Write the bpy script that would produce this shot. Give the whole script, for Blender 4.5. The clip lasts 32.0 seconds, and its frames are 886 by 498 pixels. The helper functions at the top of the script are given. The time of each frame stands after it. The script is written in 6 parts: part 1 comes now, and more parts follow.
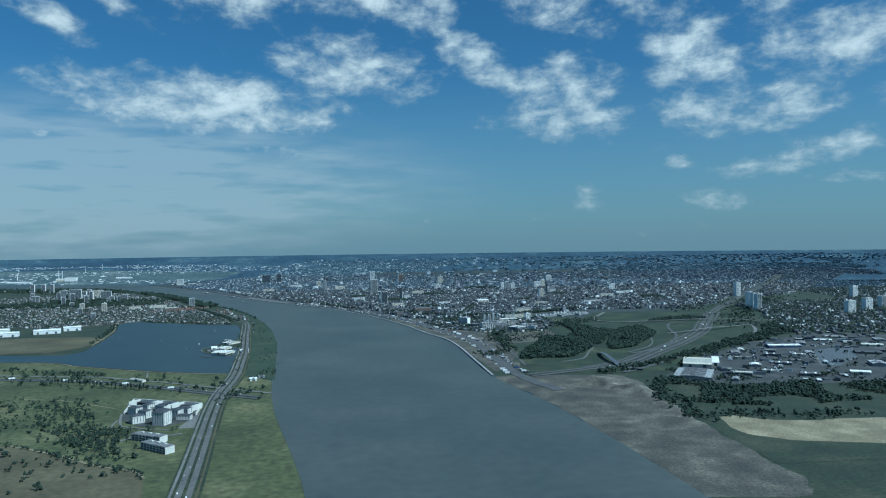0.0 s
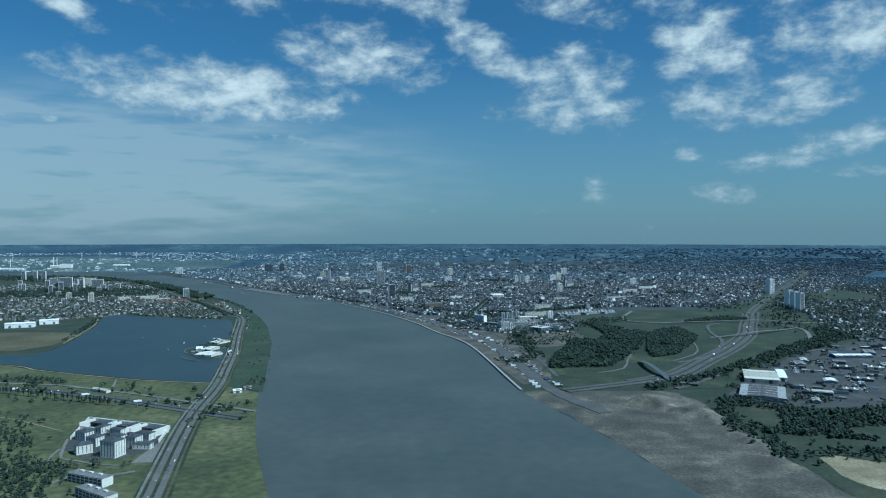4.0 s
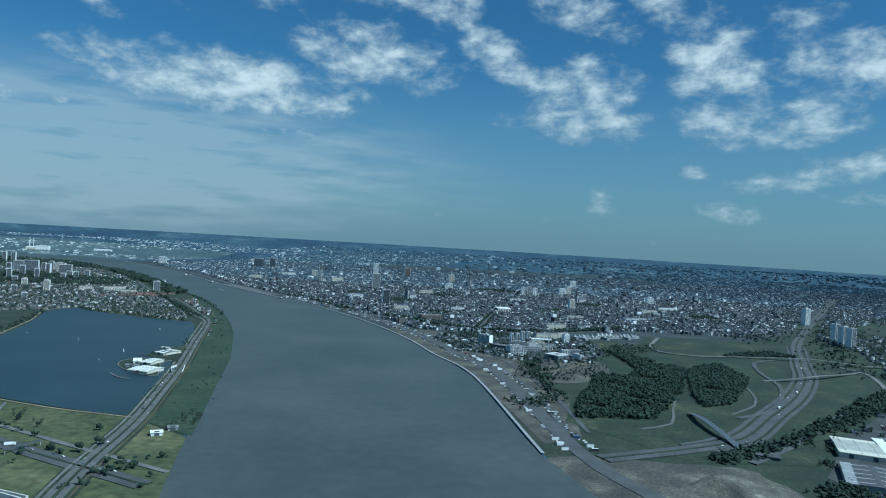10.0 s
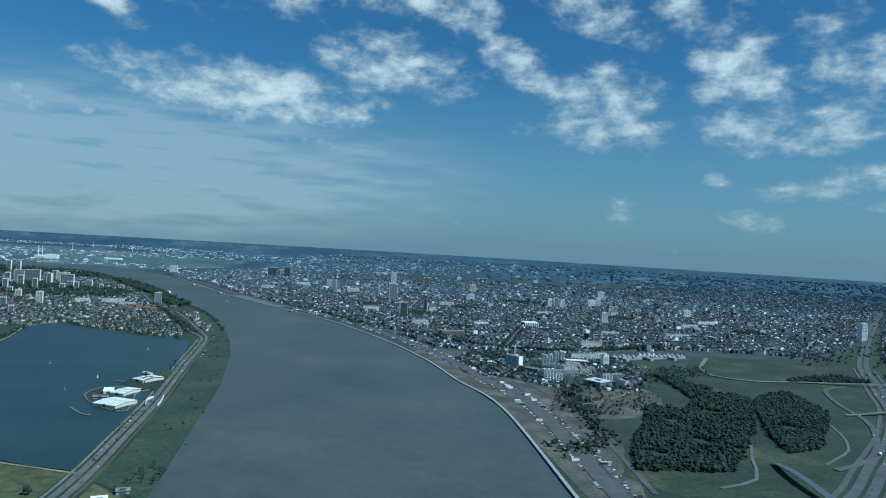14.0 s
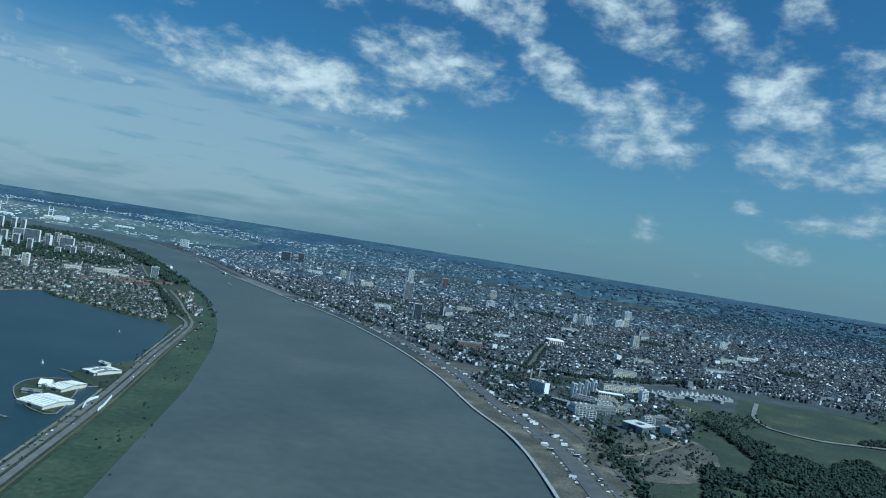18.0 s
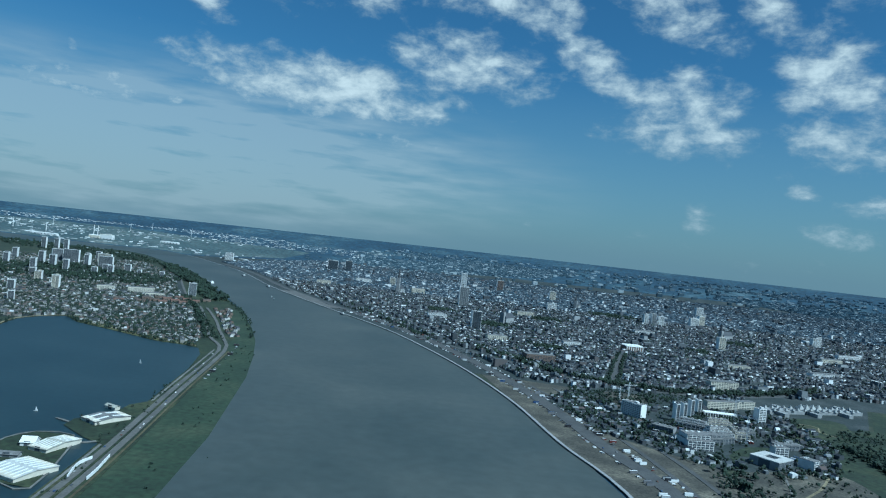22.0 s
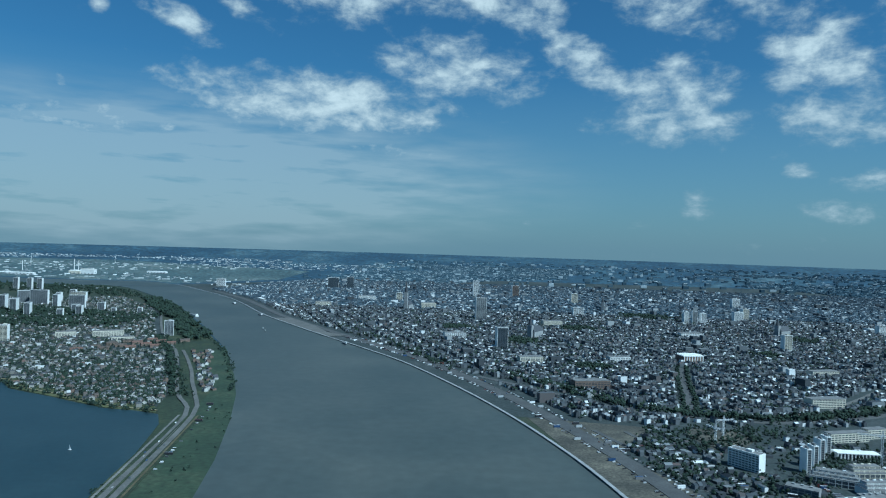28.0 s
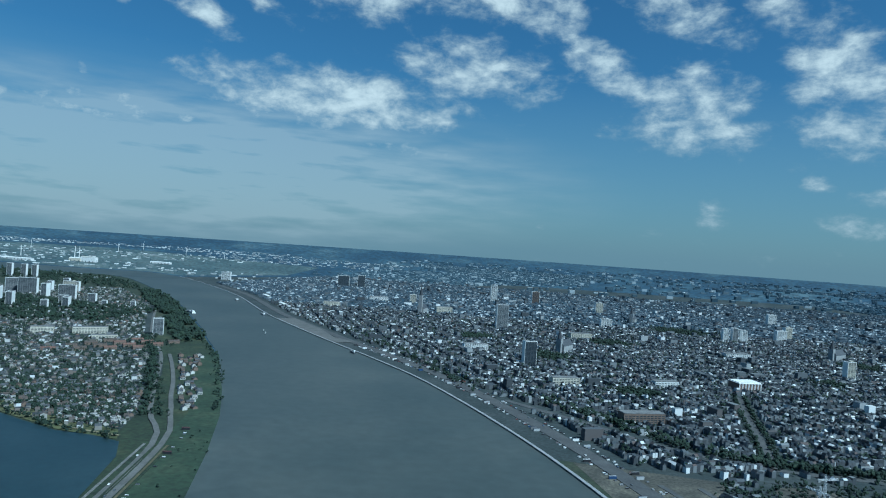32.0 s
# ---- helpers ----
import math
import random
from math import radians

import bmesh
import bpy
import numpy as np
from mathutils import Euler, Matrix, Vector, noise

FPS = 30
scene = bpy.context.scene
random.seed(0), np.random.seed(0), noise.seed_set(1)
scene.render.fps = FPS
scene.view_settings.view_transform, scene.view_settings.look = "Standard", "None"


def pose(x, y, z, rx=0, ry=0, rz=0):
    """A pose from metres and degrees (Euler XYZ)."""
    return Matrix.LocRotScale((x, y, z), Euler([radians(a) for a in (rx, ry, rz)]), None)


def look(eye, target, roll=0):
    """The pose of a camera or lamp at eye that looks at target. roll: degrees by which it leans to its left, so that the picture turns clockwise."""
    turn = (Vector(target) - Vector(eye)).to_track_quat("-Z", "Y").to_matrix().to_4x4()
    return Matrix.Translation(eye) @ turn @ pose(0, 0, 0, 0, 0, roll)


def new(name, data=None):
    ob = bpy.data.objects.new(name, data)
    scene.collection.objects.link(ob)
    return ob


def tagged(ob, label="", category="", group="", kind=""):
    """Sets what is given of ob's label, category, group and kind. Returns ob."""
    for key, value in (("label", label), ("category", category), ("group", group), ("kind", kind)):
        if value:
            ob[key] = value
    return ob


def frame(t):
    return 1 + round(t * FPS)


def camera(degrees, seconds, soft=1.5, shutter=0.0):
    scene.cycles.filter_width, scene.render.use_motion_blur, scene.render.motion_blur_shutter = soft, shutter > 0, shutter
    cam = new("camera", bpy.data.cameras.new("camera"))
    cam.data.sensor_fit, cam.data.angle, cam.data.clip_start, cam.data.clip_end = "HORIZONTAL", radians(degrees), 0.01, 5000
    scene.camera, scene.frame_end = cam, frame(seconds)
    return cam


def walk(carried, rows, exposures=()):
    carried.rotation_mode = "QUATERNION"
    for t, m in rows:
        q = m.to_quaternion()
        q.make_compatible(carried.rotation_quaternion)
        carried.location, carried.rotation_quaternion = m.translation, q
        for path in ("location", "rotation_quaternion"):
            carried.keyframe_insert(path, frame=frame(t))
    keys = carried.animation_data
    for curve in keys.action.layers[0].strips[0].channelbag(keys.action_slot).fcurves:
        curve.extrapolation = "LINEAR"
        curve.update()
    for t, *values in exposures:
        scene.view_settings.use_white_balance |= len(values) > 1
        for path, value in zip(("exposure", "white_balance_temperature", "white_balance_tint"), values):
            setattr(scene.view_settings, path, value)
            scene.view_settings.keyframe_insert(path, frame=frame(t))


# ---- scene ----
cam = camera(64.7, 32.0, soft=1.15)
PATH = [
    (0, (-6.12, 36.54, 174.53), (3.70, 136.06, 174.18), -0.70),
    (0.5, (-5.85, 55.45, 174.51), (4.04, 154.96, 173.65), 1.44),
    (1, (-5.65, 74.36, 174.50), (3.57, 173.92, 173.00), 3.05),
    (1.5, (-5.65, 93.26, 174.50), (2.56, 192.89, 172.12), 4.79),
    (2, (-5.95, 112.15, 174.49), (3.10, 211.71, 172.37), 5.12),
    (2.5, (-6.51, 131.01, 174.46), (4.83, 230.35, 172.83), 3.03),
    (3, (-7.15, 149.82, 174.43), (3.79, 249.22, 173.16), 0.12),
    (3.5, (-7.67, 168.56, 174.38), (1.09, 268.17, 172.90), -0.31),
    (5.5, (-5.45, 241.37, 173.50), (5.01, 340.79, 171.31), 1.18),
    (6, (-4.13, 258.89, 173.41), (5.65, 358.39, 171.22), 0.85),
    (6.5, (-2.71, 276.31, 173.36), (6.32, 375.89, 171.84), 0.93),
    (7, (-1.18, 293.62, 173.33), (8.48, 393.15, 172.48), 1.90),
    (7.5, (0.43, 310.82, 173.31), (10.35, 410.32, 172.70), 2.14),
    (8, (2.12, 327.91, 173.32), (11.38, 427.48, 172.62), 2.15),
    (8.5, (3.80, 344.92, 173.34), (12.64, 444.52, 172.22), 3.47),
    (9, (5.34, 361.85, 173.37), (15.55, 461.32, 172.11), 4.56),
    (9.5, (6.67, 378.71, 173.38), (16.60, 478.21, 172.29), 3.76),
    (10, (7.82, 395.54, 173.40), (16.40, 495.16, 172.17), 3.42),
    (10.5, (8.78, 412.35, 173.41), (16.84, 512.03, 173.14), 3.68),
    (11, (9.60, 429.19, 173.44), (17.69, 528.87, 173.41), 3.48),
    (11.5, (10.33, 446.08, 173.47), (18.50, 545.74, 173.16), 3.45),
    (12, (11.03, 463.04, 173.50), (18.73, 562.74, 173.30), 3.54),
    (12.5, (11.74, 480.10, 173.53), (18.86, 579.85, 173.47), 4.36),
    (13, (12.44, 497.30, 173.55), (19.62, 597.04, 173.45), 4.04),
    (13.5, (13.15, 514.67, 173.59), (19.95, 614.43, 173.33), 3.23),
    (14, (13.89, 532.20, 173.63), (19.61, 632.04, 173.40), 3.41),
    (14.5, (14.61, 549.89, 173.64), (20.09, 649.74, 173.19), 4.95),
    (16.5, (16.08, 623.95, 173.05), (21.75, 723.79, 172.81), 5.87),
    (17, (15.94, 642.58, 172.67), (20.70, 742.46, 172.44), 5.32),
    (17.5, (15.69, 661.19, 172.25), (19.14, 761.13, 171.98), 6.35),
    (18, (15.24, 679.74, 171.80), (18.00, 779.70, 171.28), 9.00),
    (18.5, (14.45, 698.18, 171.29), (16.84, 798.15, 170.56), 9.33),
    (19, (13.22, 716.49, 170.74), (14.18, 816.48, 170.42), 8.94),
    (19.5, (11.51, 734.63, 170.18), (10.78, 834.63, 170.12), 8.41),
    (20, (9.35, 752.60, 169.60), (9.73, 852.60, 169.57), 8.81),
    (20.5, (6.77, 770.40, 169.04), (7.49, 870.39, 168.45), 7.81),
    (21, (3.91, 788.04, 168.54), (1.90, 888.00, 166.97), 6.02),
    (21.5, (0.92, 805.52, 168.11), (-2.98, 905.43, 166.54), 7.33),
    (22, (-2.15, 822.84, 167.78), (-6.14, 922.76, 166.66), 6.28),
    (22.5, (-5.22, 840.04, 167.58), (-9.36, 939.95, 167.65), 2.96),
    (23, (-8.12, 857.12, 167.53), (-12.80, 957.00, 168.21), 0.95),
    (23.5, (-10.78, 874.11, 167.60), (-15.10, 974.01, 168.52), 1.53),
    (24, (-13.27, 891.02, 167.79), (-16.75, 990.96, 168.36), 0.65),
    (24.5, (-15.59, 907.88, 168.06), (-18.06, 1007.85, 169.05), -0.95),
    (25, (-17.76, 924.71, 168.40), (-19.88, 1024.68, 169.33), -0.50),
    (25.5, (-19.84, 941.53, 168.79), (-23.28, 1041.47, 168.87), 0.62),
    (27.5, (-28.36, 1008.91, 170.87), (-32.75, 1108.81, 170.13), 1.60),
    (28, (-30.95, 1025.58, 171.04), (-35.21, 1125.49, 170.71), 1.80),
    (28.5, (-33.64, 1042.23, 171.13), (-37.81, 1142.14, 170.64), 2.04),
    (29, (-36.40, 1058.85, 171.15), (-40.95, 1158.74, 170.62), 3.07),
    (29.5, (-39.27, 1075.44, 171.09), (-44.27, 1175.31, 170.57), 2.88),
    (30, (-42.24, 1092.00, 170.97), (-47.03, 1191.88, 170.55), 3.68),
    (30.5, (-45.32, 1108.53, 170.80), (-49.45, 1208.44, 169.75), 5.62),
    (31, (-48.50, 1125.05, 170.58), (-52.84, 1224.95, 170.04), 5.99),
    (31.5, (-51.73, 1141.56, 170.34), (-56.86, 1241.43, 169.94), 5.37),
    (32, (-55.00, 1158.07, 170.08), (-60.97, 1257.89, 169.73), 3.96),
]
walk(cam, [(t, look(eye, target, roll)) for t, eye, target, roll in PATH], exposures=[(0, 0.02, 4880, -10), (32, 0.02, 4880, -10)])

# ---- world, sun ----
SUN_EL, SUN_AZ = radians(50), radians(120)   # clockwise from +y
world = bpy.data.worlds.new("sky_world")
scene.world = world
world.use_nodes = True
NT = world.node_tree
NT.nodes.clear()


def sky_math(op, a, b=None, c=None):
    n = NT.nodes.new("ShaderNodeMath")
    n.operation = op
    for i, v in enumerate((a, b, c)):
        if v is None:
            continue
        if isinstance(v, (int, float)):
            n.inputs[i].default_value = v
        else:
            NT.links.new(v, n.inputs[i])
    return n.outputs[0]


def build_sky():
    L = NT.links
    out = NT.nodes.new("ShaderNodeOutputWorld")
    sky = NT.nodes.new("ShaderNodeTexSky")
    sky.sky_type, sky.sun_disc = "NISHITA", False
    sky.sun_elevation, sky.sun_rotation = SUN_EL, SUN_AZ
    sky.altitude, sky.air_density, sky.dust_density, sky.ozone_density = 180, 1.0, 1.4, 2.0
    co = NT.nodes.new("ShaderNodeTexCoord")
    sep = NT.nodes.new("ShaderNodeSeparateXYZ")
    L.new(co.outputs["Generated"], sep.inputs[0])
    x, y, z = sep.outputs
    az = sky_math("MULTIPLY", sky_math("ARCTAN2", x, y), 57.2958)
    el = sky_math("MULTIPLY", sky_math("ARCSINE", z), 57.2958)
    # cloud noise over azimuth and elevation, flatter than wide
    px, py = sky_math("MULTIPLY", az, 0.11), sky_math("MULTIPLY", el, 0.19)
    comb = NT.nodes.new("ShaderNodeCombineXYZ")
    L.new(px, comb.inputs[0]), L.new(py, comb.inputs[1])
    comb.inputs[2].default_value = 3.0

    def fbm(scale, detail, rough, distort=0.3):
        n = NT.nodes.new("ShaderNodeTexNoise")
        n.inputs["Scale"].default_value, n.inputs["Detail"].default_value = scale, detail
        n.inputs["Roughness"].default_value, n.inputs["Distortion"].default_value = rough, distort
        L.new(comb.outputs[0], n.inputs["Vector"])
        return n.outputs["Fac"]
    fine, broad = fbm(3.4, 12, 0.62, 0.15), fbm(0.9, 4, 0.5, 0.1)
    # cumulus groups: azimuth, elevation, half width, half height, slant, weight
    total = []

    def cloud(a, e, w, h, slant, k):
        da, de = sky_math("SUBTRACT", az, a), sky_math("SUBTRACT", el, e)
        de = sky_math("MULTIPLY_ADD", da, -slant, de)
        u, v = sky_math("DIVIDE", da, w * 1.22), sky_math("DIVIDE", de, h * 1.22)
        d = sky_math("ADD", sky_math("MULTIPLY", u, u), sky_math("MULTIPLY", v, v))
        g = sky_math("MULTIPLY", sky_math("SUBTRACT", 1.0, d), k)
        total[:] = [sky_math("MAXIMUM", total[0], g) if total else g]

    cloud(-12.6, 11.2, 9.2, 2.2, -0.02, 1.2)
    cloud(-22.7, 12.1, 2.5, 1.2, -0.1, 0.8)
    cloud(-1.3, 14.4, 5.8, 2.1, -0.1, 1)
    cloud(-23.4, 16.4, 2.8, 0.9, -0.35, 0.85)
    cloud(-12.4, 19.7, 5.8, 2.3, 0, 1)
    cloud(0.4, 20.7, 6.1, 2.4, -0.1, 1.05)
    cloud(4.6, 18.7, 3.2, 2, -0.3, 0.8)
    cloud(8.3, 15.2, 4, 1.7, -0.62, 0.95)
    cloud(13.1, 20, 5.3, 2.4, -0.4, 1)
    cloud(16, 12.3, 3.5, 2.5, -0.1, 0.9)
    cloud(15.4, 10, 5.1, 1.7, 0, 0.9)
    cloud(25.3, 14.7, 3.5, 3, -0.5, 1)
    cloud(25.2, 10.4, 2.7, 2.1, -0.5, 0.85)
    cloud(35.8, 14.2, 6.3, 2, 0.05, 1)
    cloud(30.6, 10, 4.3, 1.6, 0, 0.75)
    cloud(20.8, 19, 3.1, 1.7, -0.6, 0.8)
    cloud(26.8, 20.3, 2.1, 1.2, 0, 0.8)
    cloud(39.6, 10.1, 2.2, 0.9, -0.1, 0.7)
    cloud(33.4, 6.5, 4.9, 1.1, 0.18, 0.8)
    cloud(24.5, 6.2, 0.9, 0.5, 0, 0.6)
    cloud(31.3, 17.1, 1.8, 1.4, 0, 0.6)
    cloud(17.6, 3.8, 1.3, 0.8, 0, 0.5)
    cloud(26.9, 3.3, 2, 0.8, 0, 0.5)
    cloud(35.9, 4.8, 2.2, 0.5, 0, 0.6)
    cloud(-18.7, 17.5, 1.8, 0.7, -0.2, 0.55)
    cloud(-6.4, 7.7, 2.3, 0.4, 0, 0.5)
    cloud(-17.4, 3.2, 1.4, 0.3, 0, 0.5)
    cloud(-29.1, 17.2, 0.6, 1, 0, 0.9)
    cloud(-31.4, 10.8, 0.5, 0.6, 0, 0.8)
    cloud(-31, 8.5, 5.9, 0.9, 0, 0.6)
    cloud(-18.1, 3.3, 1.7, 0.4, 0, 0.4)
    cloud(-7.5, 7.9, 3.7, 0.7, -0.05, 0.55)
    cloud(-43, 14, 5, 3, 0, 0.9)
    cloud(46, 15, 6, 4, 0, 0.9)
    cloud(0, 29, 40, 5, 0, 0.6)
    cloud(55, 8, 8, 3, 0, 0.7)
    cloud(-58, 9, 10, 3, 0, 0.7)
    cloud(44, 10, 4.2, 2.2, 0, 0.7)
    total = sky_math("MAXIMUM", total[0], -0.56)
    # elsewhere than ahead the deck goes on as scattered cumulus
    dens = sky_math("ADD", sky_math("MULTIPLY", total, 0.6), sky_math("MULTIPLY_ADD", fine, 2.3, -1.12))
    dens = sky_math("ADD", dens, sky_math("MULTIPLY_ADD", broad, 0.5, -0.25))
    ramp = NT.nodes.new("ShaderNodeMapRange")
    ramp.interpolation_type = "SMOOTHSTEP"
    ramp.inputs["From Min"].default_value, ramp.inputs["From Max"].default_value = -0.05, 1.0
    L.new(dens, ramp.inputs["Value"])
    # the veil of thin haze low over the horizon
    low = NT.nodes.new("ShaderNodeMapRange")
    low.inputs["From Min"].default_value, low.inputs["From Max"].default_value = 14.0, 0.0
    low.inputs["To Max"].default_value = 0.66
    L.new(el, low.inputs["Value"])
    # a broad thin cloud sheet low in the west
    va, ve = sky_math("DIVIDE", sky_math("ADD", az, 27.0), 40.0), sky_math("DIVIDE", sky_math("SUBTRACT", el, 5.0), 7.6)
    thin = sky_math("SUBTRACT", 1.0, sky_math("ADD", sky_math("MULTIPLY", va, va), sky_math("MULTIPLY", ve, ve)))
    thin = sky_math("POWER", sky_math("MAXIMUM", thin, 0.0), 1.5)
    streak = NT.nodes.new("ShaderNodeTexNoise")
    flat = NT.nodes.new("ShaderNodeCombineXYZ")
    L.new(sky_math("MULTIPLY", az, 0.07), flat.inputs[0]), L.new(sky_math("MULTIPLY", el, 0.42), flat.inputs[1])
    streak.inputs["Scale"].default_value, streak.inputs["Detail"].default_value = 2.2, 9
    L.new(flat.outputs[0], streak.inputs["Vector"])
    thin = sky_math("MULTIPLY", thin, sky_math("MULTIPLY_ADD", streak.outputs["Fac"], 2.3, -0.5))
    thin = sky_math("MINIMUM", sky_math("MAXIMUM", thin, 0.0), 0.47)
    shade = NT.nodes.new("ShaderNodeMix")
    shade.data_type = "RGBA"
    shade.inputs["A"].default_value, shade.inputs["B"].default_value = (4.9, 5.2, 5.3, 1), (9.6, 9.3, 8.9, 1)
    dm = NT.nodes.new("ShaderNodeMapRange")
    dm.inputs["From Min"].default_value, dm.inputs["From Max"].default_value = 0.1, 1.1
    L.new(dens, dm.inputs["Value"]), L.new(sky_math("MAXIMUM", dm.outputs[0], sky_math("MULTIPLY", thin, 0.7)), shade.inputs["Factor"])
    veil = NT.nodes.new("ShaderNodeMix")
    veil.data_type = "RGBA"
    veil.inputs["B"].default_value = (3.1, 4.1, 4.6, 1)
    tint = NT.nodes.new("ShaderNodeMix")
    tint.data_type, tint.blend_type = "RGBA", "MULTIPLY"
    tint.inputs["Factor"].default_value, tint.inputs["B"].default_value = 1.0, (0.53, 0.78, 0.91, 1)
    L.new(sky.outputs[0], tint.inputs["A"])
    L.new(tint.outputs["Result"], veil.inputs["A"]), L.new(low.outputs[0], veil.inputs["Factor"])
    mix = NT.nodes.new("ShaderNodeMix")
    mix.data_type = "RGBA"
    L.new(sky_math("MAXIMUM", ramp.outputs[0], thin), mix.inputs["Factor"])
    L.new(veil.outputs["Result"], mix.inputs["A"]), L.new(shade.outputs["Result"], mix.inputs["B"])
    bg = NT.nodes.new("ShaderNodeBackground")
    bg.inputs["Strength"].default_value = 0.076
    L.new(mix.outputs["Result"], bg.inputs["Color"]), L.new(bg.outputs[0], out.inputs[0])


build_sky()
sun = new("sun", bpy.data.lights.new("sun", "SUN"))
sun.data.energy, sun.data.angle, sun.data.color = 5.0, radians(0.5), (1.0, 0.965, 0.92)
sun.matrix_world = look((math.sin(SUN_AZ) * math.cos(SUN_EL) * 900, math.cos(SUN_AZ) * math.cos(SUN_EL) * 900, math.sin(SUN_EL) * 900), (0, 0, 0))

# ---- materials ----


def material(name, ramp, scale=0.02, rough=0.85, detail=6.0, island=0.0, bump=0.0, fine=0.0, metal=0.0, objrand=0.0, gloss=0.5):
    """Noise ramp over world position; island or objrand: how much each piece picks its own stop of the ramp."""
    m = bpy.data.materials.new(name)
    m.use_nodes = True
    nt = m.node_tree
    b = nt.nodes["Principled BSDF"]
    b.inputs["Roughness"].default_value, b.inputs["Metallic"].default_value = rough, metal
    b.inputs["Specular IOR Level"].default_value = gloss
    geo = nt.nodes.new("ShaderNodeNewGeometry")
    noi = nt.nodes.new("ShaderNodeTexNoise")
    noi.inputs["Scale"].default_value, noi.inputs["Detail"].default_value, noi.inputs["Roughness"].default_value = scale, detail, 0.6
    nt.links.new(geo.outputs["Position"], noi.inputs["Vector"])
    mr = nt.nodes.new("ShaderNodeMapRange")
    mr.inputs["From Min"].default_value, mr.inputs["From Max"].default_value = 0.28, 0.72
    nt.links.new(noi.outputs["Fac"], mr.inputs["Value"])
    fac = mr.outputs[0]
    own = None
    if island:
        own, k = geo.outputs["Random Per Island"], island
    if objrand:
        oi = nt.nodes.new("ShaderNodeObjectInfo")
        own, k = oi.outputs["Random"], objrand
    if own is not None:
        mx = nt.nodes.new("ShaderNodeMix")
        mx.inputs["Factor"].default_value = k
        nt.links.new(fac, mx.inputs["A"]), nt.links.new(own, mx.inputs["B"])
        fac = mx.outputs["Result"]
    cr = nt.nodes.new("ShaderNodeValToRGB")
    el = cr.color_ramp.elements
    while len(el) < len(ramp):
        el.new(0.5)
    for e, (p, c) in zip(el, ramp):
        e.position, e.color = p, (*c, 1)
    if island or objrand:
        cr.color_ramp.interpolation = "CONSTANT" if island >= 1 or objrand >= 1 else "LINEAR"
    nt.links.new(fac, cr.inputs[0])
    col = cr.outputs[0]
    if fine:
        n2 = nt.nodes.new("ShaderNodeTexNoise")
        n2.inputs["Scale"].default_value, n2.inputs["Detail"].default_value = scale * 14, 4
        nt.links.new(geo.outputs["Position"], n2.inputs["Vector"])
        m2 = nt.nodes.new("ShaderNodeMapRange")
        m2.inputs["From Min"].default_value, m2.inputs["From Max"].default_value = 0.3, 0.7
        m2.inputs["To Min"].default_value, m2.inputs["To Max"].default_value = 1 - fine, 1 + fine
        nt.links.new(n2.outputs["Fac"], m2.inputs["Value"])
        mc = nt.nodes.new("ShaderNodeMix")
        mc.data_type, mc.blend_type = "RGBA", "MULTIPLY"
        mc.inputs["Factor"].default_value = 1
        nt.links.new(col, mc.inputs["A"]), nt.links.new(m2.outputs[0], mc.inputs["B"])
        col = mc.outputs["Result"]
    nt.links.new(col, b.inputs["Base Color"])
    if bump:
        bp = nt.nodes.new("ShaderNodeBump")
        bp.inputs["Strength"].default_value, bp.inputs["Distance"].default_value = bump, 1.0
        nt.links.new(noi.outputs["Fac"], bp.inputs["Height"])
        nt.links.new(bp.outputs[0], b.inputs["Normal"])
    return m


# Blue of distant haze is painted into the plain's base colour.
M_PLAIN = material("far_plain_hazed", [(0, (.012, .035, .062)), (.45, (.019, .048, .078)), (.7, (.034, .069, .096)), (1, (.085, .125, .142))], .0045, .95, 9, fine=.5)
M_CITYFLOOR = material("city_ground", [(0, (.016, .025, .025)), (.5, (.028, .037, .037)), (1, (.058, .064, .064))], .02, .95, 7, fine=.4)
M_GRASS = material("grass", [(0, (.009, .018, .011)), (.35, (.016, .027, .014)), (.6, (.024, .036, .017)), (.8, (.042, .05, .023)), (1, (.075, .07, .038))], .016, .95, 10, fine=.5)
M_MEADOW = material("meadow_grass", [(0, (.03, .041, .016)), (.5, (.06, .069, .027)), (.8, (.1, .1, .045)), (1, (.15, .135, .065))], .01, .95, 9, fine=.45)
M_MARSH = material("marsh", [(0, (.011, .02, .012)), (.5, (.021, .032, .017)), (1, (.05, .052, .03))], .02, .95, 8, fine=.4)
M_SAND = material("sand", [(0, (.11, .095, .06)), (.45, (.18, .155, .095)), (.75, (.25, .215, .135)), (1, (.33, .285, .185))], .03, .95, 10, fine=.3)
M_MUD = material("mud", [(0, (.032, .031, .026)), (.45, (.058, .055, .044)), (.66, (.088, .081, .063)), (.85, (.13, .118, .09)), (1, (.22, .2, .155))], .03, .9, 10, fine=.5)
M_RIVER = material("river_water", [(0, (.044, .056, .055)), (.5, (.058, .069, .066)), (1, (.078, .087, .08))], .006, .48, 12, bump=.1, fine=.12, gloss=.25)
M_LAKE = material("lake_water", [(0, (.014, .029, .035)), (.5, (.019, .036, .042)), (1, (.026, .045, .051))], .012, .42, 10, bump=.08, fine=.16, gloss=.45)
M_ROAD = material("asphalt_road", [(0, (.045, .046, .048)), (1, (.088, .089, .088))], .05, .9, 6, fine=.2)
M_PAVE = material("concrete_paving", [(0, (.09, .09, .084)), (1, (.185, .18, .168))], .03, .9, 7, fine=.3)
M_LEAF = material("foliage", [(0, (.007, .016, .011)), (.5, (.012, .026, .016)), (1, (.026, .044, .023))], .03, .9, 5, island=.6)
